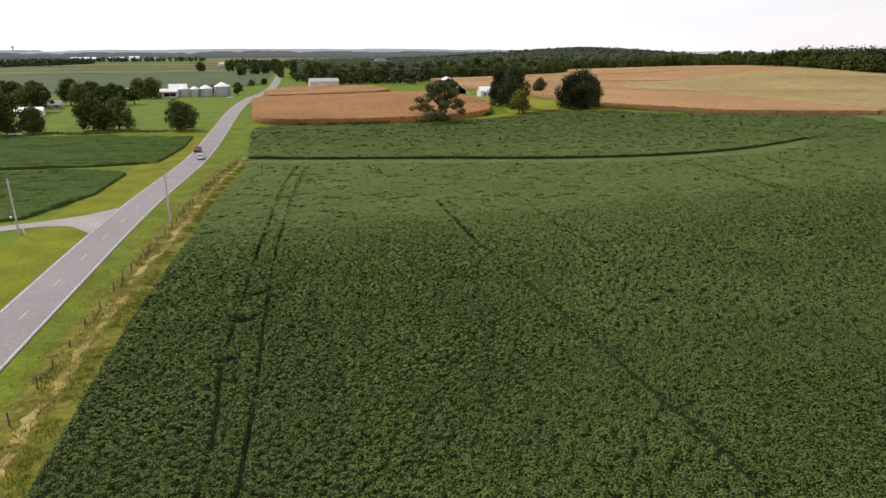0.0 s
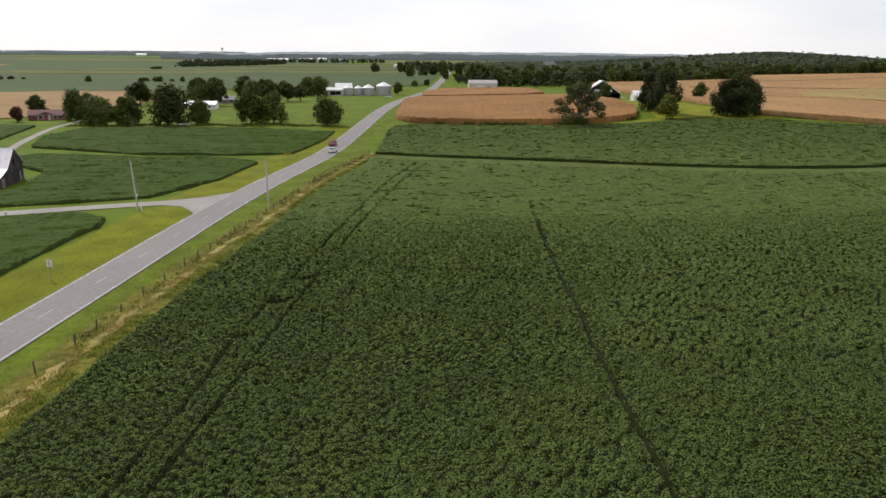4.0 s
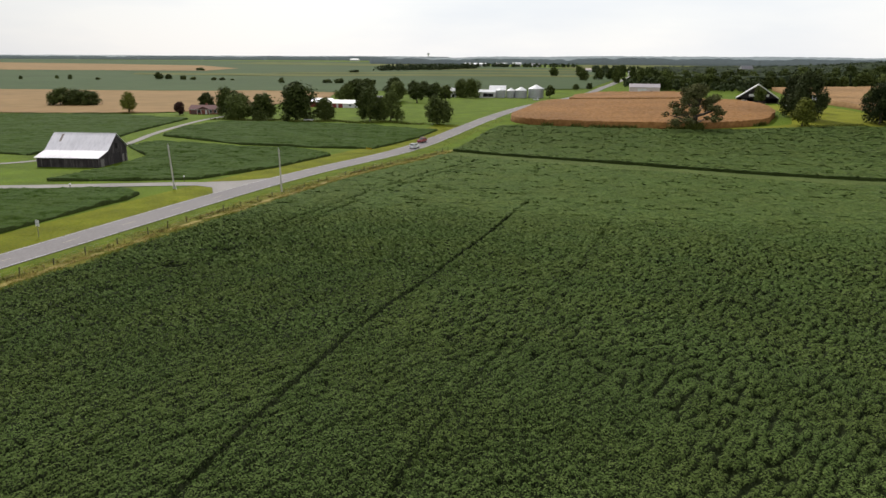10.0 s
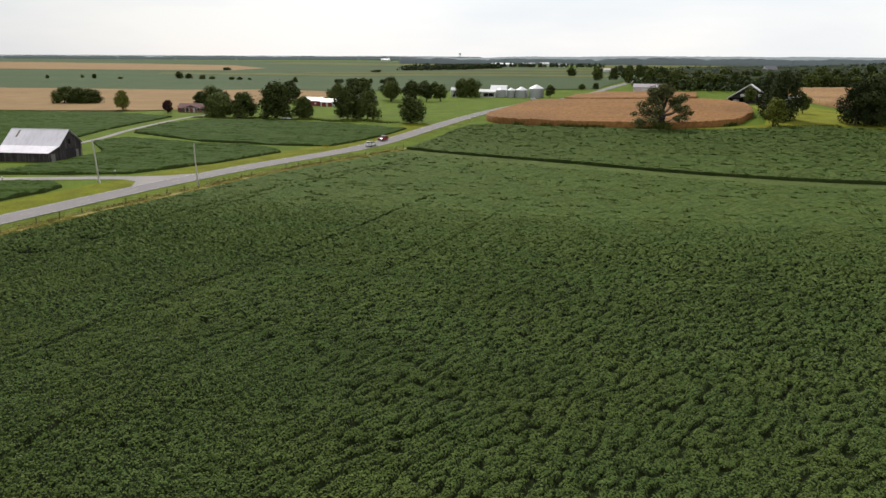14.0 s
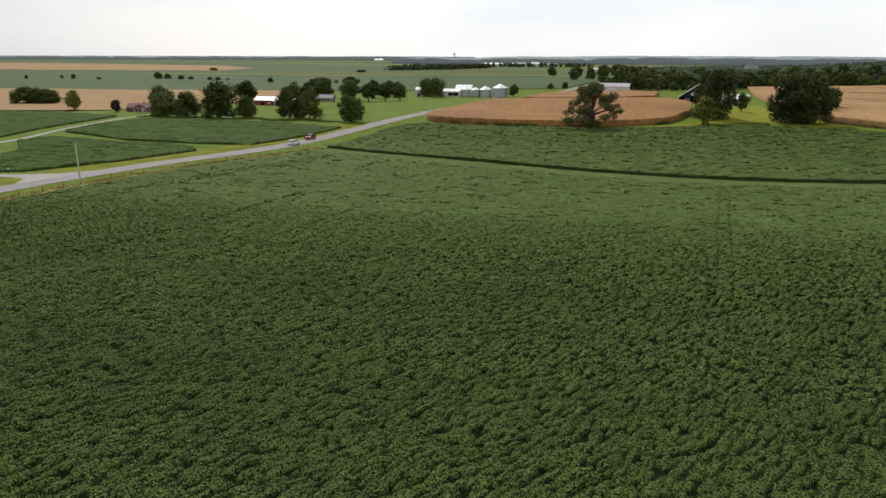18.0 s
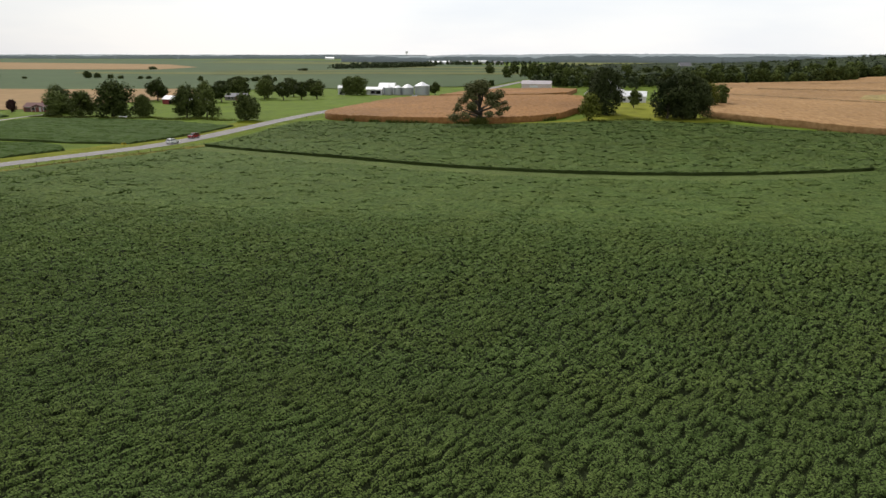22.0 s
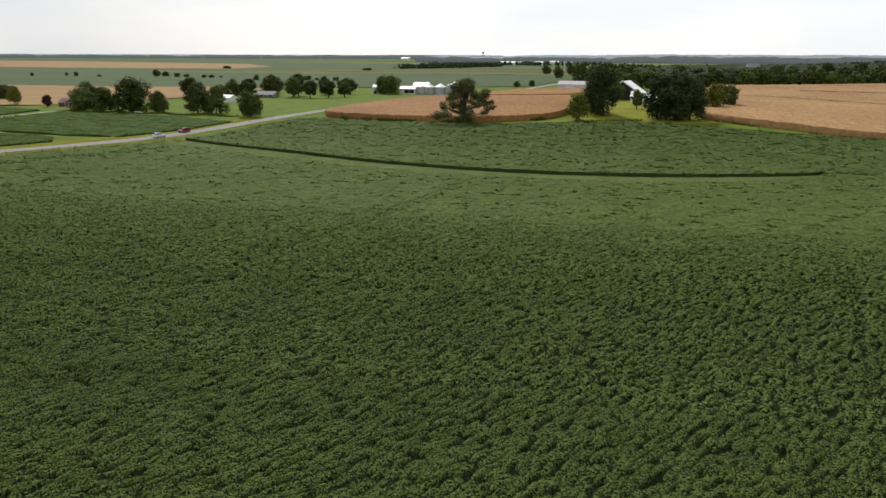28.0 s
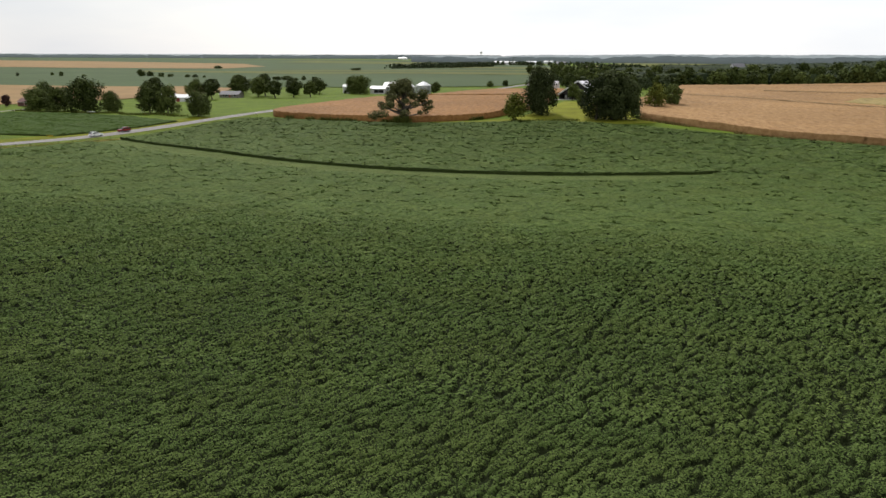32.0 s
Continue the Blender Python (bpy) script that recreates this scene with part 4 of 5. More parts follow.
def old_barn(x, y, turn):
    """Gabled along x: 17 m long; the camera's side has a flared lower roof."""
    b = thing("barn", "old weathered grey plank barn with a pale tin roof", "barn", stand(x, y, 0.25), turn)
    L, ys_, yn, yr = 8.4, -9.6, 5.3, 0.0
    zr, zb, ze, zn = 8.2, 4.2, 2.9, 4.4
    for name, pts in (("roof", [(yr, zr), (-5.0, zb)]), ("lower_roof", [(-5.0, zb - 0.03), (ys_ - 0.5, ze - 0.1)]), ("back_roof", [(yr, zr), (yn + 0.45, zn - 0.3)])):
        (a, za), (c, zc) = pts
        sheet = prism([(a, za), (c, zc), (c, zc + 0.07), (a, za + 0.07)], -L - 0.4, L + 0.4, "x")
        r = part(name, sheet, M_TIN, b, "pale tin sheet roof")
        n = 28
        for k in range(n + 1):
            u = -L - 0.38 + (2 * L + 0.76) * k / n
            seam = prism([(a, za + 0.07), (c, zc + 0.07), (c, zc + 0.11), (a, za + 0.11)], u - 0.02, u + 0.02, "x")
            part("roof_seam", seam, M_TIN, r)
    part("rust_streak", prism([(-0.4, 8.2 - 0.32 + 0.085), (-2.6, 8.2 - 2.08 + 0.085), (-2.6, 8.2 - 2.08 + 0.095), (-0.4, 8.2 - 0.32 + 0.095)], -6.1, -5.5, "x"), M_RUST, b, "rusty streak on the roof")
    part("ridge_cap", tube([(-L - 0.42, 0, zr + 0.08), (L + 0.42, 0, zr + 0.08)], [0.1, 0.1], 6), M_TIN, b)
    r = random.Random(4)

    def top(v):
        return zr - (zr - zn) * v / yn if v > 0 else (zr + (zb - zr) * v / -5.0 if v > -5 else zb + (ze - zb) * (v + 5) / (ys_ + 5))

    for sx in (-1, 1):
        v = ys_
        while v < yn - 0.05:
            w = min(r.uniform(0.28, 0.42), yn - v)
            h = top(v + w / 2) - 0.12
            low = r.uniform(0.0, 0.12)
            pale = sx > 0 and (-8.6 < v < -7.1 or 2.3 < v < 3.5 or 4.4 < v < 5.0)
            if sx > 0 and -2.2 < v < 1.2:
                part("board", box(sx * L - 0.03, sx * L + 0.03, v, v + w - 0.025, 3.1, h), M_BOARD, b)
            else:
                if pale:
                    part("board", box(sx * L - 0.02, sx * L + 0.05, v, v + w - 0.02, low, 2.4), M_PALE, b, "bleached pale board")
                    part("board", box(sx * L - 0.03, sx * L + 0.03, v, v + w - 0.025, 2.42, h), M_BOARD, b)
                else:
                    part("board", box(sx * L - 0.03, sx * L + 0.03, v, v + w - 0.025, low, h), M_BOARD, b)
            v += w
        part("door_leaf", box(sx * L - 0.05, sx * L + 0.02, -2.15, 1.15, 0.1, 3.05), M_BLACKWOOD, b, "dark sliding plank door")
    for v, h in ((ys_, ze - 0.2), (yn, zn - 0.2)):
        u = -L
        while u < L - 0.05:
            w = min(r.uniform(0.3, 0.46), L - u)
            part("board", box(u, u + w - 0.025, v - 0.03, v + 0.03, r.uniform(0, 0.15), h), M_BOARD, b)
            u += w
    # flat dark panel paints the shade inside the hatch
    part("loft_door", box(L + 0.03, L + 0.08, -0.6, 0.4, 4.3, 5.7), M_DARK, b, "open loft hatch, its shade painted as a dark panel")
    # added dark body fills the barn, painting shade behind the board gaps
    part("inner_lining", prism([(ys_ + 0.1, 0), (yn - 0.1, 0), (yn - 0.1, zn - 0.3), (0, zr - 0.25), (-5, zb - 0.2), (ys_ + 0.1, ze - 0.3)], -L + 0.08, L - 0.08, "x"), M_DARK, b)
    return b


old_barn(-60.1, 179.9, 2.5)


def gabled(name, label, category, x, y, turn, w, d, h, rise, wall, roof, doors=(), windows=(), over=0.35, back=True):
    """A house with its ridge along x: w long, d deep, walls h high. doors, windows: (u, width, low, high, material)."""
    b = thing(name, label, category, stand(x, y, 0.2), turn)
    part("wall", box(-w / 2, w / 2, -d / 2, d / 2, 0, h + 0.2), wall, b)
    for sx in (-1, 1):
        part("gable", prism([(-d / 2, h + 0.2), (d / 2, h + 0.2), (0, h + rise)], sx * (w / 2 - 0.15), sx * w / 2, "x"), wall, b)
    for sy in (-1, 1):
        e = d / 2 + over
        z = h + rise - rise * e / (d / 2)
        part("roof", prism([(0, h + rise), (sy * e, z), (sy * e, z + 0.16), (0, h + rise + 0.16)], -w / 2 - over, w / 2 + over, "x"), roof, b)
        part("gutter", tube([(-w / 2 - over, sy * e, z + 0.05), (w / 2 + over, sy * e, z + 0.05)], [0.07, 0.07], 6), M_WHITE, b)
    for u, ww, lo, hi, m in doors:
        dr = part("door", box(u - ww / 2, u + ww / 2, -d / 2 - 0.04, -d / 2 + 0.02, lo, hi), m, b)
        part("door_frame", box(u - ww / 2 - 0.1, u + ww / 2 + 0.1, -d / 2 - 0.02, -d / 2 + 0.01, hi, hi + 0.12), M_WHITE, dr)
    for u, ww, lo, hi, m in windows:
        f = part("window", box(u - ww / 2 - 0.08, u + ww / 2 + 0.08, -d / 2 - 0.03, -d / 2 + 0.01, lo - 0.08, hi + 0.08), M_WHITE, b)
        part("pane", box(u - ww / 2, u + ww / 2, -d / 2 - 0.045, -d / 2 - 0.035, lo, hi), m, f)
    return b


house = gabled("brick_house", "low red-brown brick ranch house with a brown shingle roof", "house", -98, 337, 6, 14, 8, 2.5, 1.7, M_BRICK, M_SHINGLE,
               [(1.2, 1.0, 0.1, 2.15, M_WHITE), (-5.0, 2.6, 0.1, 2.2, M_SHINGLE)], [(-2.2, 1.4, 0.9, 2.1, M_GLASS), (3.2, 1.6, 0.9, 2.1, M_GLASS), (5.6, 1.2, 0.9, 2.1, M_GLASS)])
part("porch_gable", prism([(-3.2, 2.6), (3.2, 2.6), (0, 3.9)], -4.6, -3.6), M_SHINGLE, house)
for u in (-3, -1, 1, 3):
    part("porch_post", box(u - 0.08, u + 0.08, -4.6, -4.45, 0.1, 2.6), M_WHITE, house)
part("chimney", box(-0.4, 0.4, 0.6, 1.2, 3.2, 5.0), M_BRICK, house)
gabled("red_shed", "small red shed with a white metal roof in a farmyard", "shed", -56, 393, -4, 12, 8, 3.0, 1.7, M_REDWALL, M_WHITEROOF, [(-1, 2.4, 0.05, 2.4, M_DARK)], [(3, 0.9, 1.2, 2.0, M_WHITE)])
gabled("machine_shed", "long low white metal shed with red doors", "shed", -42.2, 390, -4, 14, 8, 2.6, 1.5, M_WHITE, M_WHITEROOF, [(-5, 2.4, 0.05, 2.3, M_REDWALL), (-1.5, 2.4, 0.05, 2.3, M_REDWALL)], [(4, 1.2, 1.2, 2.0, M_GLASS)])
gabled("farmhouse", "low grey-roofed weathered house half hidden by lawn trees", "house", -38, 437, 5, 13, 8, 2.4, 1.8, M_PALE, M_GREY, [(0.5, 1.0, 0.1, 2.1, M_BRICK)], [(-4, 1.3, 1.0, 2.2, M_GLASS), (-2, 1.3, 1.0, 2.2, M_GLASS), (4, 1.6, 1.0, 2.2, M_GLASS)])
gabled("white_shed", "narrow tall white shed beside the farm trees", "shed", 1, 542, 0, 4, 6, 5.0, 1.8, M_WHITE, M_WHITEROOF, [(0, 1.6, 0.05, 2.4, M_DARK)])
gabled("white_barn", "white metal barn behind the grain bins", "barn", 33, 558, 0, 12, 12, 5.2, 3.2, M_WHITE, M_WHITEROOF, [(2, 3.4, 0.05, 3.6, M_WHITEROOF)])
# the bay is a near-black panel that paints the shade inside
machine = gabled("open_shed", "white open-fronted machinery shed with a dark bay", "shed", 25.5, 547, 0, 12, 8, 4.2, 1.6, M_WHITE, M_WHITEROOF, [(1.2, 7.6, 0.9, 3.3, M_DARK)])
part("bay_post", box(1.1, 1.3, -4.12, -4.0, 0.1, 3.4), M_WHITE, machine)
gabled("pole_building", "pale pinkish metal building with a grey roof behind the maize", "building", 147, 596, -6, 23, 12, 4.6, 2.4, M_PINK, M_LILAC, [(-2, 6.5, 0.1, 3.4, M_WHITEROOF), (8, 1.0, 0.1, 2.2, M_WHITE)], [(5, 1.2, 1.2, 2.2, M_GLASS)])
gabled("white_house", "white single-storey house behind dark evergreens", "house", 194, 386, -10, 13, 9, 3.4, 2.3, M_WHITE, M_WHITEROOF, [(1, 1.0, 0.1, 2.2, M_DARK)], [(-4, 1.4, 1.0, 2.3, M_GLASS), (4, 1.6, 1.0, 2.3, M_GLASS)])


def timber_barn(x, y, turn):
    """Wide gable towards the camera, with low eaves and a dark open front."""
    b = thing("timber_barn", "black timber barn with white roof edges and an open front", "barn", stand(x, y, 0.3), turn)
    W, D, ze, zr = 10.6, 16.0, 3.0, 10.2
    for sx in (-1, 1):
        part("roof", prism([(0, zr), (sx * (W + 0.6), ze - 0.4), (sx * (W + 0.6), ze - 0.15), (0, zr + 0.25)], -0.8, D), M_TIN, b, "pale metal roof")
        part("fascia", prism([(0, zr + 0.02), (sx * (W + 0.65), ze - 0.40), (sx * (W + 0.65), ze + 0.25), (0, zr + 0.7)], -1.0, -0.82), M_WHITE, b, "white roof edge board")
        part("side_wall", box(sx * W - 0.1, sx * W + 0.1, 0, D, 0, ze), M_BLACKWOOD, b)
    part("gable_wall", prism([(-W, 3.2), (W, 3.2), (W, 3.3), (0, zr - 0.1), (-W, 3.3)], 0.2, 0.4), M_BLACKWOOD, b)
    part("back_wall", prism([(-W, 0), (W, 0), (W, 3.2), (0, zr - 0.1), (-W, 3.2)], D - 0.3, D - 0.1), M_BLACKWOOD, b)
    part("floor_slab", box(-W - 2, W + 4, -6, D, -0.2, 0.35), M_GRAVEL, b, "pale gravel apron")
    for u in (-W, -6, -2, 2, 6, W):
        part("post", box(u - 0.15, u + 0.15, 0.15, 0.45, 0.3, 3.3), M_BLACKWOOD, b)
    part("front_wall", box(-2, 4.2, 0.5, 0.6, 0.3, 3.3), M_BLACKWOOD, b)
    part("upper_window", box(-4.6, -1.6, 0.05, 0.2, 4.0, 5.4), M_WHITE, b, "white boarded upper window")
    part("upper_window", box(4.4, 5.8, 0.05, 0.2, 4.0, 5.4), M_WHITE, b, "white boarded upper window")
    part("stored_trailer", box(-8.2, -5.2, 2.0, 5.0, 0.5, 2.4, 0.2), M_WHITE, b, "white trailer inside")
    return b


timber_barn(183, 421, -15)


def grain_bin(x, y, r, h, cone):
    b = thing("grain_bin", "round galvanised steel grain bin with a conical roof", "grain bin", stand(x, y, 0.1), 0, "grain bins by the farm")
    part("base_ring", tube([(0, 0, 0), (0, 0, 0.25)], [r + 0.12, r + 0.12], 32), M_GRAVEL, b)
    n = int(h / 0.8)
    for k in range(n):
        z = 0.25 + (h - 0.25) * k / n
        z2 = 0.25 + (h - 0.25) * (k + 1) / n
        part("wall_ring", tube([(0, 0, z), (0, 0, z + 0.04), (0, 0, z2 - 0.04), (0, 0, z2)], [r - 0.03, r, r, r - 0.03], 32), M_GALV, b)
    part("roof_cone", tube([(0, 0, h - 0.05), (0, 0, h + 0.05), (0, 0, h + cone * 0.92), (0, 0, h + cone * 0.93)], [r + 0.15, r + 0.15, 0.5, 0.3], 32), M_WHITEROOF, b, "pale conical roof")
    part("cap", tube([(0, 0, h + cone * 0.9), (0, 0, h + cone)], [0.5, 0.35], 16), M_GALV, b)
    part("door", box(-0.4, 0.4, -r - 0.06, -r + 0.05, 0.4, 2.0), M_STEEL, b)
    for k in range(2):
        part("ladder_rail", tube([(0.8 + 0.4 * k, -r - 0.12, 0.3), (0.8 + 0.4 * k, -r - 0.12, h)], [0.03, 0.03], 5), M_STEEL, b)
    return b


for args in ((36, 545, 3.4, 5.6, 1.9), (43.3, 545, 3.2, 5.4, 1.9), (50.8, 545, 4.5, 5.6, 2.6), (61.8, 544, 5.6, 6.8, 3.0)):
    grain_bin(*args)


def far_house(x, y, w, turn, roof, h=4.0):
    return gabled("far_building", "small distant white farm building among trees", "building", x, y, turn, w, w * 0.6, h, h * 0.55, M_WHITE, roof, [(0, 1.4, 0.1, 2.2, M_DARK)], [(-w / 4, 1.2, 1.2, 2.4, M_GLASS)])


for x, y, w, turn, roof in ((300, 930, 13, -15, M_WHITEROOF), (-102, 2020, 60, 0, M_WHITEROOF), (-30, 2000, 34, 5, M_WHITEROOF), (60, 1900, 26, 0, M_GREY), (10, 2080, 24, 8, M_WHITEROOF),
                            (150, 1330, 18, 10, M_PINK), (205, 1120, 14, 0, M_GREY), (-652, 2900, 34, 0, M_WHITEROOF), (240, 940, 12, 30, M_GREY)):
    far_house(x, y, w, turn, roof, 6.0 if w > 20 else 4.0)
gabled("wood_house", "white house with a steep grey roof deep in the woods", "house", 367, 1130, 20, 18, 12, 8.0, 6.0, M_WHITE, M_GREY, [(0, 1.4, 0.1, 2.2, M_DARK)], [(-5, 1.4, 4.5, 6.0, M_GLASS), (5, 1.4, 4.5, 6.0, M_GLASS)])
tower = thing("water_tower", "distant pale water tower on the horizon", "water tower", (-442, 3500, 2))
part("stem", tube([(0, 0, 0), (0, 0, 24)], [2.2, 1.8], 10), M_WHITE, tower)
part("tank", tube([(0, 0, 22), (0, 0, 25), (0, 0, 30), (0, 0, 32)], [2.5, 6, 6, 2], 14), M_WHITE, tower)

# ---- roadside things ----


def utility_pole(x, y, h, lean, stub):
    p = thing("utility_pole", "bare pale grey wooden utility pole beside the road", "utility pole", stand(x, y), 0, "utility poles")
    p.matrix_basis = pose(x, y, float(land(x, y)), 0, lean, 0)
    part("shaft", tube([(0, 0, -0.8), (0, 0, 2), (0, 0, h)], [0.18, 0.165, 0.12], 10), M_POLE, p)
    part("insulator", tube([(0, 0, h), (0, 0, h + 0.25)], [0.07, 0.05], 8), M_STEEL, p)
    part("bracket", tube([(-0.35, 0, h - 0.5), (0.35, 0, h - 0.45)], [0.05, 0.05], 6), M_STEEL, p)
    part("ground_wire_guard", tube([(0.15, -0.12, 0), (0.13, -0.1, 2.6)], [0.03, 0.03], 6), M_STEEL, p)
    if stub:
        part("guy_guard", tube([(1.1, -1.2, -0.1), (0.75, -0.8, 1.0)], [0.09, 0.09], 8), M_WHITE, p, "white plastic guy-wire guard")
        part("guy_wire", tube([(1.1, -1.2, 0), (0.1, -0.05, h * 0.85)], [0.012, 0.012], 4), M_STEEL, p)


utility_pole(8.8, 139.5, 8.9, -0.8, False)
utility_pole(-15.2, 140.2, 9.4, -3.0, True)

sign = thing("road_sign", "back of a grey metal road sign on a steel post", "road sign", stand(-16, 97.5), -12)
part("post", box(-0.04, 0.04, -0.03, 0.03, -0.5, 2.9), M_STEEL, sign)
part("plate", box(-0.38, 0.38, 0.03, 0.05, 1.75, 2.75, 0.01), M_SIGN, sign)
part("rear_bar", box(-0.3, 0.3, -0.05, -0.03, 2.2, 2.28), M_STEEL, sign)


def mailbox(x, y, turn):
    m = thing("mailbox", "small pale mailbox on a wooden post at the road's edge", "mailbox", stand(x, y), turn)
    part("post", box(-0.06, 0.06, -0.06, 0.06, -0.4, 1.1), M_POST, m)
    bm = prism([(-0.13, 1.1), (0.13, 1.1), (0.13, 1.28), (0.08, 1.37), (-0.08, 1.37), (-0.13, 1.28)], -0.28, 0.28)
    part("box", bm, M_WHITE, m)
    part("flag", box(0.135, 0.15, -0.05, 0.15, 1.3, 1.38), M_LAMP, m)


mailbox(-17.5, 149.5, 20)
mailbox(-37, 137.2, 20)
mailbox(44.5, 311, 80)

FENCE = curve_line([(-13, 34), (-7.0, 67), (-4.8, 78), (-2.4, 88.5), (0.3, 101), (3.6, 115), (8.8, 134), (13, 152), (22, 190), (33, 232)], 4.6)
FENCE_LINE = curve_line(FENCE, 2.0)
fence = thing("fence", "old wire fence on short dark wooden posts", "fence")
fr = random.Random(8)
tops = []
for x, y in FENCE:
    if fr.random() < 0.12:
        continue
    z, h = float(land(x, y)), fr.uniform(0.95, 1.3)
    dx, dy = fr.uniform(-0.1, 0.1), fr.uniform(-0.1, 0.1)
    part("post", tube([(x, y, z - 0.3), (x + dx * 0.5, y, z + h * 0.5), (x + dx, y + dy, z + h)], [0.085, 0.08, 0.07], 7), M_POST, fence)
    tops.append((x + dx, y + dy, z + h))
for level in (0.15, 0.5, 0.85):
    part("wire", tube([(a, b, c - level) for a, b, c in tops], [0.004] * len(tops), 4), M_STEEL, fence)


def marking(line, gap, dash, off):
    """Broken centre line: one dash every gap metres."""
    pts = np.array(line)
    run = np.r_[0, np.cumsum(np.hypot(*np.diff(pts, axis=0).T))]
    at = off
    while at + dash < min(run[-1], 640):
        s = np.linspace(at, at + dash, 4)
        seg = np.c_[np.interp(s, run, pts[:, 0]), np.interp(s, run, pts[:, 1])]
        d = ribbon("centre_dash", seg, (-0.06, 0.06), 0.152, M_YELLOW)
        d.parent = road
        at += gap


marking(ROAD, 12.19, 3.05, 5.0)


def car(name, label, x, y, turn, paint):
    """A sport utility car, 4.9 m long, heading along its own y."""
    c = thing(name, label, "car", (x, y, float(land(x, y)) + 0.15), turn)
    lower = prism([(-2.42, 0.35), (2.35, 0.35), (2.45, 0.6), (2.38, 0.95), (1.2, 1.08), (-2.4, 1.1), (-2.47, 0.7)], -0.95, 0.95, "x")
    bmesh.ops.bevel(lower, geom=lower.edges[:], offset=0.06, segments=2, affect="EDGES")
    body = part("body", lower, paint, c)
    cabin = prism([(-2.3, 1.06), (1.15, 1.06), (0.35, 1.62), (-0.2, 1.72), (-1.9, 1.70), (-2.25, 1.35)], -0.80, 0.80, "x")
    bmesh.ops.bevel(cabin, geom=cabin.edges[:], offset=0.07, segments=2, affect="EDGES")
    part("cabin", cabin, paint, c)
    part("rear_window", prism([(-2.31, 1.2), (-2.0, 1.62), (-2.04, 1.64), (-2.35, 1.22)], -0.66, 0.66, "x"), M_GLASS, c)
    part("windscreen", prism([(1.12, 1.12), (0.4, 1.6), (0.45, 1.63), (1.17, 1.15)], -0.68, 0.68, "x"), M_GLASS, c)
    part("sunroof", box(-0.5, 0.5, -1.2, -0.2, 1.70, 1.735), M_GLASS, c)
    for sx in (-1, 1):
        part("side_window", box(sx * 0.805 - 0.01, sx * 0.805 + 0.01, -1.95, -0.65, 1.15, 1.55), M_GLASS, c)
        part("side_window", box(sx * 0.805 - 0.01, sx * 0.805 + 0.01, -0.55, 0.5, 1.15, 1.52), M_GLASS, c)
        part("roof_rail", tube([(sx * 0.7, -1.8, 1.76), (sx * 0.7, 0.0, 1.77)], [0.025, 0.025], 5), M_STEEL, c)
        part("tail_lamp", box(sx * 0.78 - 0.14, sx * 0.78 + 0.14, -2.5, -2.42, 0.8, 1.02), M_LAMP, c)
        part("mirror", box(sx * 0.98 - 0.1, sx * 0.98 + 0.1, 0.65, 0.8, 1.05, 1.2), paint, c)
        for u in (-1.45, 1.5):
            w = part("wheel", tube([(sx * 0.72, u, 0.36), (sx * 0.97, u, 0.36)], [0.37, 0.37], 18), M_TYRE, c)
            part("rim", tube([(sx * 0.96, u, 0.36), (sx * 0.99, u, 0.36)], [0.24, 0.22], 12), M_STEEL, w)
    return c


car("white_car", "white sport utility car driving away on the road", 21.7, 232.7, -13.0, M_CARWHITE)
car("red_car", "dark red sport utility car on the country road", 21.9, 248.2, 167, M_CARRED)
car("silver_car", "pale car waiting by the farm drive", 62, 505, 40, M_CARWHITE)

# ---- weeds, tufts and small clutter ----


def blades(name, label, spots, height, spread_, per, material, seed):
    """Tufts of upright blades at the spots."""
    r = np.random.RandomState(seed)
    spots = np.repeat(np.asarray(spots), per, axis=0)
    n = len(spots)
    xy = spots + r.normal(size=(n, 2)) * spread_
    z = land(xy[:, 0], xy[:, 1])
    h = height * (0.5 + r.rand(n))
    t = r.rand(n) * 6.28
    w = h * 0.16
    bend = r.normal(size=(n, 2)) * h[:, None] * 0.35
    a = np.c_[xy[:, 0] - np.cos(t) * w, xy[:, 1] - np.sin(t) * w, z]
    b = np.c_[xy[:, 0] + np.cos(t) * w, xy[:, 1] + np.sin(t) * w, z]
    c = np.c_[xy + bend, z + h]
    v = np.stack([a, b, c], 1).reshape(-1, 3)
    return tagged(new(name, mesh_of(name, v, np.arange(3 * n).reshape(-1, 3), material)), label, "grass", kind="stuff")


def beside(line, lo, hi, count, seed, y0, y1, lump=0.0, loose=1.3):
    """Spots scattered beside a line, between two offsets to its right, thicker in some places."""
    r = np.random.RandomState(seed)
    pts = np.array([p for p in curve_line(line[::2], 1.0) if y0 < p[1] < y1])
    way = np.gradient(pts, axis=0)
    way /= np.linalg.norm(way, axis=1)[:, None]
    k = r.randint(0, len(pts), count)
    s = r.uniform(lo, hi, count)[:, None]
    out = pts[k] + np.c_[way[k, 1], -way[k, 0]] * s + r.normal(size=(count, 2)) * loose
    for way_, clear in ((ROAD, 3.7), (SIDE, 2.8)):
        out = out[nearest(way_, out[:, 0], out[:, 1], False)[2] > clear]
    out = out[~inside([(1, 158), (-6, 152), (-12, 149), (-12, 143), (-8, 141), (-4.8, 134.5), (1, 138)], out[:, 0], out[:, 1])]
    if lump:
        out = out[lumps(out[:, 0] / 3, out[:, 1] / 3, seed) > lump]
    return out


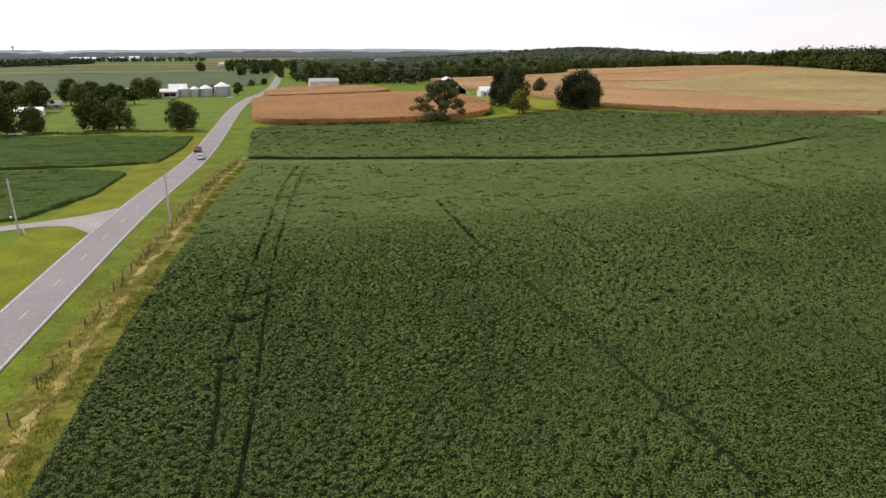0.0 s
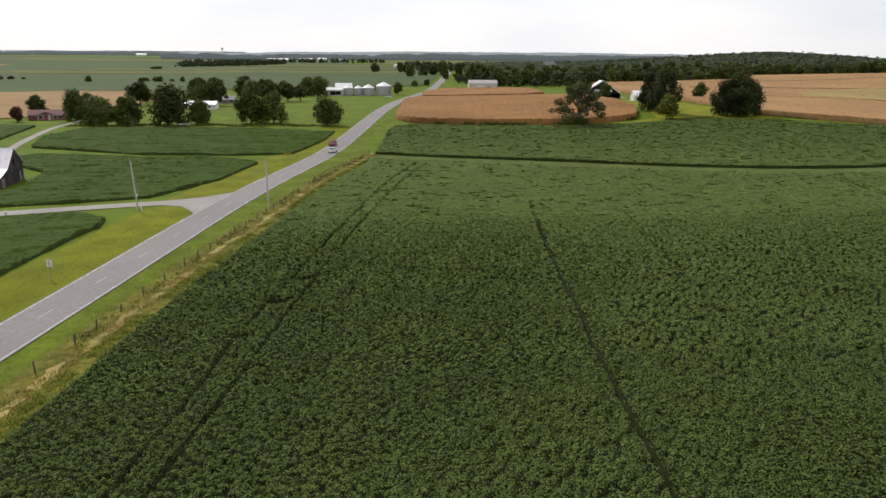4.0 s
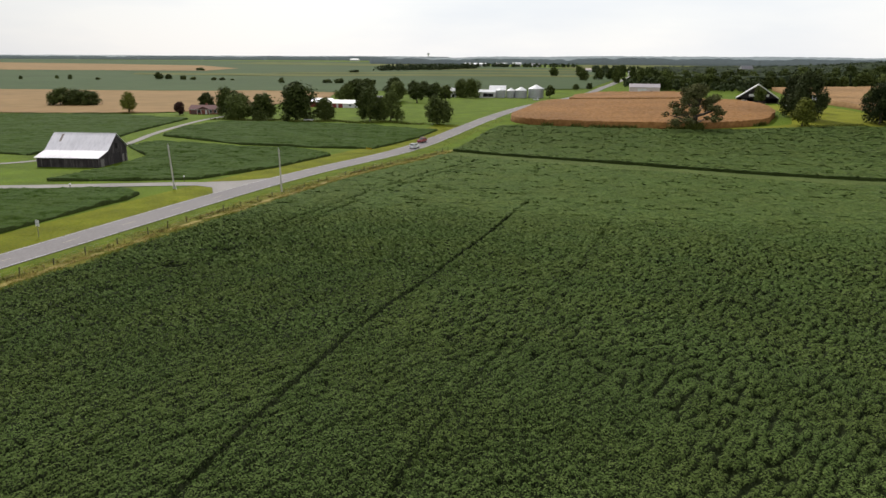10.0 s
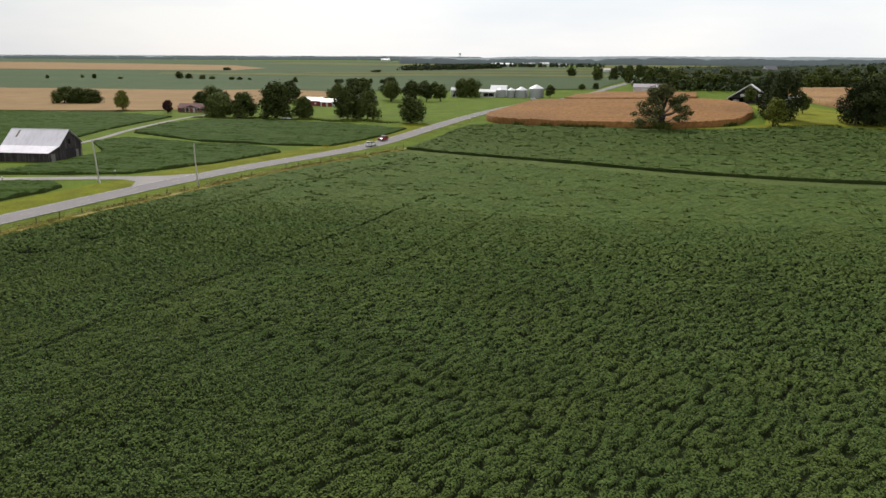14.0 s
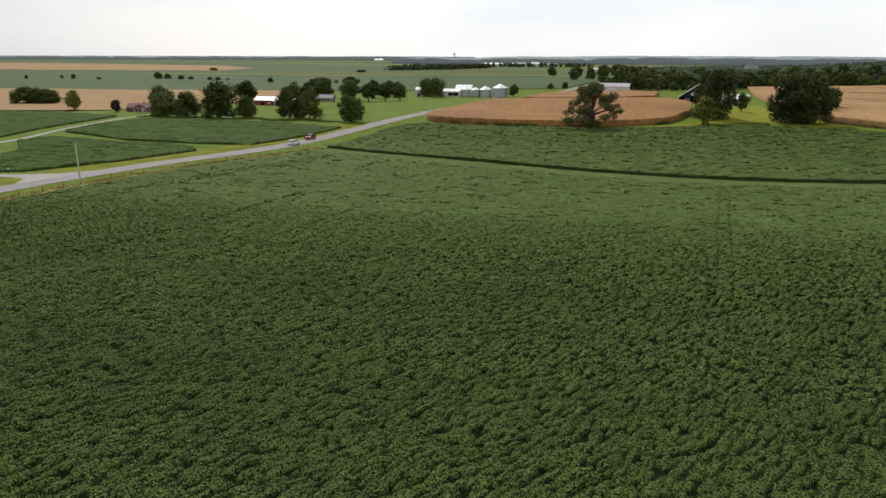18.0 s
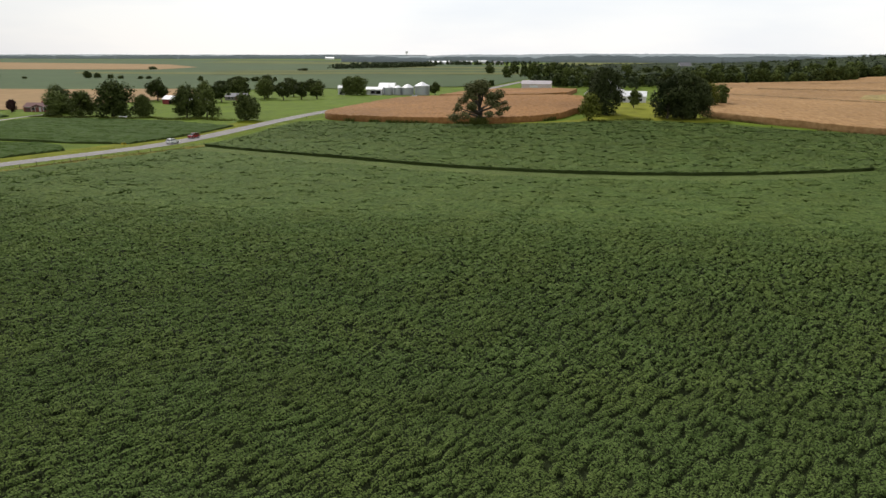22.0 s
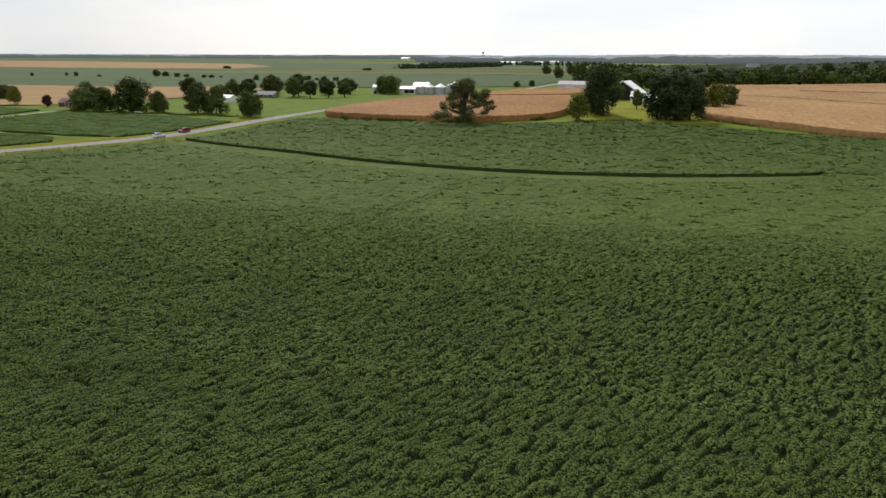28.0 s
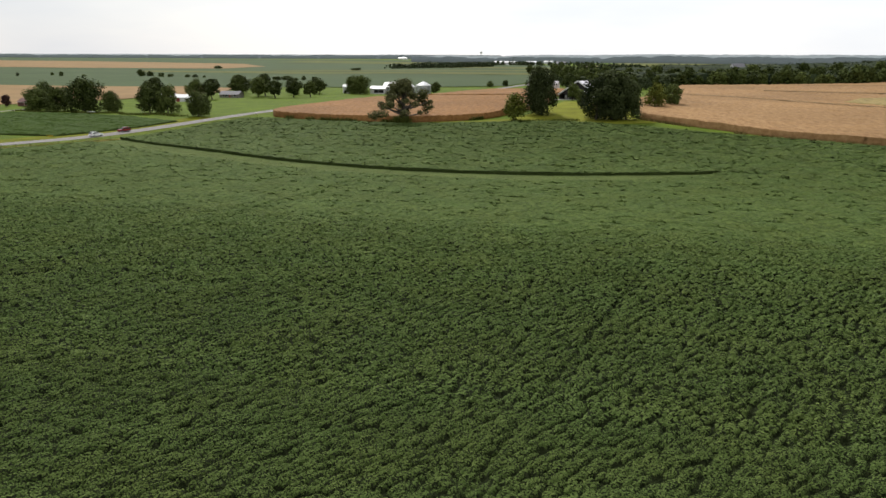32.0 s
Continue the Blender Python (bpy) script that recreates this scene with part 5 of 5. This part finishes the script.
M_BLADE = leafy("grass_blades", (0.13, 0.165, 0.018), (0.27, 0.29, 0.05))
M_STRAW = leafy("straw_blades", (0.30, 0.25, 0.07), (0.52, 0.43, 0.17))
M_WEED = leafy("weeds", (0.045, 0.060, 0.014), (0.14, 0.155, 0.035))
M_BROWN = leafy("brown_weeds", (0.13, 0.095, 0.035), (0.26, 0.20, 0.08))
M_STRIP = leafy("strip_grass", (0.060, 0.085, 0.020), (0.13, 0.15, 0.04))
M_GOLD = leafy("golden_flowers", (0.30, 0.22, 0.02), (0.48, 0.36, 0.04))
blades("grass_tufts", "tall yellow-green grass along the road verge", beside(ROAD, 4.2, 8.0, 3600, 1, 30, 330, 0.4), 0.17, 0.25, 5, M_BLADE, 1)
blades("grass_tufts", "tall yellow-green grass along the road verge", beside(ROAD, -11, -4.2, 3600, 2, 30, 300, 0.4), 0.17, 0.25, 5, M_BLADE, 2)
edge = ribbon("field_edge", FENCE_LINE, (-1.6, 0, 2.2, 4, 8), 0.06, M_ROUGH)
tagged(edge, "rough yellow-green grass along the bean field", "grass", kind="structure")
straw = ribbon("straw_path", curve_line(FENCE, 0.5), (1.2, 1.6, 2.1), 0.10, M_DRY)
sc = np.array([v.co for v in straw.data.vertices])
sc[:, 0] += 0.9 * (lumps(sc[:, 0] / 0.9, sc[:, 1] / 1.1, 4) - 0.5) + 0.9 * (lumps(sc[:, 0] / 5, sc[:, 1] / 5, 5) - 0.5)
sc[:, 2] -= 0.16 * (lumps(sc[:, 0] / 0.8, sc[:, 1] / 1.6, 6) > 0.74)
straw.data.vertices.foreach_set("co", sc.ravel())
tagged(straw, "thin strip of dry straw-coloured grass beside the fence", "grass", kind="structure")
blades("straw_tufts", "dry straw-coloured grass beside the fence", beside(FENCE, 0.9, 2.4, 3400, 3, 30, 260, 0.4, 0.3), 0.26, 0.2, 6, M_STRAW, 3)
blades("field_edge_grass", "yellow-green grass between the straw strip and the beans", beside(FENCE, 2.4, 4.2, 4200, 13, 30, 260, 0.35, 0.3), 0.24, 0.2, 6, M_BLADE, 13)
blades("straw_tufts", "dry mown grass lying along the verge", beside(FENCE, -2.6, -1.3, 2200, 14, 30, 260, 0.45, 0.25), 0.18, 0.2, 5, M_STRAW, 14)
blades("weed_tufts", "dark green weeds growing through the fence", beside(FENCE, -0.8, 0.9, 1100, 4, 30, 260, 0.45, 0.3), 0.28, 0.25, 5, M_WEED, 4)
blades("brown_tufts", "brown seeding weeds along the fence", beside(FENCE, -0.6, 1.0, 700, 5, 30, 260, 0.5, 0.35), 0.34, 0.2, 6, M_BROWN, 5)
blades("goldenrod", "clump of golden orange wild flowers at the field corner", [(8, 225.5), (7.6, 226), (8.6, 226), (8.2, 226.4)], 0.6, 0.3, 10, M_GOLD, 6)
blades("waterway_grass", "pale green grass in the strip between bean fields", spread(STRIP_NEAR + STRIP_FAR, 0.8, 11), 0.25, 0.3, 4, M_STRIP, 7)
blades("corn_edge_weeds", "green weeds along the foot of the maize", np.array([(x, y) for x, y in curve_line([(57, 304.5), (71, 298), (95, 290.5), (122, 286.5), (137, 290.5), (152, 299.5)], 0.4) if lumps(x / 6, y / 6, 3) > 0.42]), 1.3, 0.4, 7, M_WEED, 8)
blades("corn_edge_weeds", "green weeds along the foot of the maize", np.array([(x, y) for x, y in curve_line([(214, 308), (222, 300.5), (261, 266.5), (327, 239), (400, 215)], 0.4) if lumps(x / 8, y / 8, 3) > 0.45]), 0.9, 0.5, 7, M_BROWN, 9)
blades("oak_foot_weeds", "tall weeds and suckers round the foot of the oak", [(122 + 2.6 * math.sin(k * 2.4) * (k / 60), 284.6 + 1.2 * math.cos(k * 2.4)) for k in range(60)], 2.2, 0.5, 14, M_WEED, 15)
blades("garden_rows", "low dark green vegetable rows on the lawn", [(167 + 1.1 * k, 292 + 1.6 * j + 0.3 * k) for j in range(4) for k in range(22)], 0.6, 0.3, 12, M_WEED, 10)
blades("hedge_weeds", "dark weeds and brambles under the hedgerow", [(-80 + 0.5 * k, 303 + 3 * math.sin(k * 0.13)) for k in range(190)], 0.8, 0.9, 12, M_WEED, 12)

trailer = thing("boat_trailer", "small white boat on a trailer at the field's edge", "trailer", stand(-36, 302.5), 70)
part("hull", prism([(-0.7, 0.9), (-0.5, 0.45), (0.5, 0.45), (0.7, 0.9)], -2.2, 2.2), M_WHITE, trailer)
part("drawbar", tube([(0, 2.0, 0.4), (0, 3.4, 0.4)], [0.05, 0.05], 6), M_STEEL, trailer)
for sx in (-1, 1):
    part("wheel", tube([(sx * 0.75, -0.4, 0.32), (sx * 0.95, -0.4, 0.32)], [0.32, 0.32], 12), M_TYRE, trailer)

# trees scattered over the far fields
row(far_tree, [(-529, 786, 4.7, 4.6), (-504, 816, 4.4, 4.2), (-477, 801, 5.6, 6.4), (-437, 792, 3, 6), (-382, 827, 9, 10), (-371, 830, 6.6, 9.4), (-346, 817, 5, 9), (-335, 819, 4, 8), (-306, 810, 3.8, 7), (-296, 811, 3.8, 7), (-285, 813, 2.4, 5)])
row(far_tree, [(-557, 1315, 6, 17), (-201, 741, 6, 6.6), (-149, 730, 4, 11), (-135, 724, 5, 11), (-121, 718, 3, 5), (-111, 714, 5, 4.6), (-97, 710, 4, 8), (-247, 1245, 5, 20), (60, 582, 6, 8), (96, 640, 5, 6), (108, 650, 5, 6)])
row(far_tree, [(115, 850, 14, 12), (135, 880, 14, 13), (142, 760, 16, 9), (146, 790, 18, 9), (164, 800, 17, 9), (150, 900, 13, 12), (170, 950, 16, 13), (120, 1000, 14, 14), (86, 1020, 13, 13)])
row(far_tree, [(313, 262.5, 2.4, 1.9), (321, 245.5, 1.5, 2.2), (325, 244.5, 1.2, 1.5)])
edge_rnd = random.Random(12)
for line, gap, low, high in (([(640, 720), (612, 620), (596, 560), (585, 500), (592, 455), (612, 415)], 9, 10, 19), ([(650, 700), (630, 610), (612, 550), (602, 500), (612, 450)], 10, 11, 20), ([(262, 662), (330, 658), (395, 646), (440, 712), (520, 690), (632, 616)], 8.5, 9, 13.5), ([(163, 622), (195, 632), (252, 642)], 8, 9, 14), ([(175, 660), (230, 690), (330, 700), (420, 740), (600, 660)], 11, 10, 16), ([(160, 700), (190, 760), (260, 800), (380, 800), (460, 830)], 15, 11, 17)):
    for k, (x, y) in enumerate(curve_line(line, gap)):
        h = edge_rnd.uniform(low, high)
        grow(far_tree[edge_rnd.randrange(4)], x + edge_rnd.uniform(-2.5, 2.5), y + edge_rnd.uniform(-3, 3), h, h * edge_rnd.uniform(0.85, 1.2))
mid = spread([(-260, 1420), (-120, 1480), (-60, 1620), (-200, 1700)], 11, 21, 0.95)
mid = np.r_[mid, spread([(-330, 1900), (150, 1780), (170, 1840), (-330, 1980)], 13, 22, 0.75), spread([(150, 1050), (230, 1000), (250, 1500), (160, 1500)], 20, 23, 0.6)]
woods("tree_line", mid, 8 + 4 * np.random.RandomState(22).rand(len(mid)), 40, 1.6, M_WOODS, "dark clumps of trees between far fields", 22)
canopy([(-500, 2480), (-100, 2300), (200, 2200), (900, 1900), (1700, 2300), (600, 2800), (-300, 2800)], 11, 10, 22, M_HAZYWOODS, "hazy wooded ridge beyond the fields", 5)
canopy([(180, 700), (255, 662), (395, 668), (445, 730), (620, 700), (700, 640), (1050, 700), (1150, 1500), (300, 1500), (190, 900)], 7, 2, 11, M_ROOF_WOODS, "dense dark green mixed woodland covering the hills", 6)
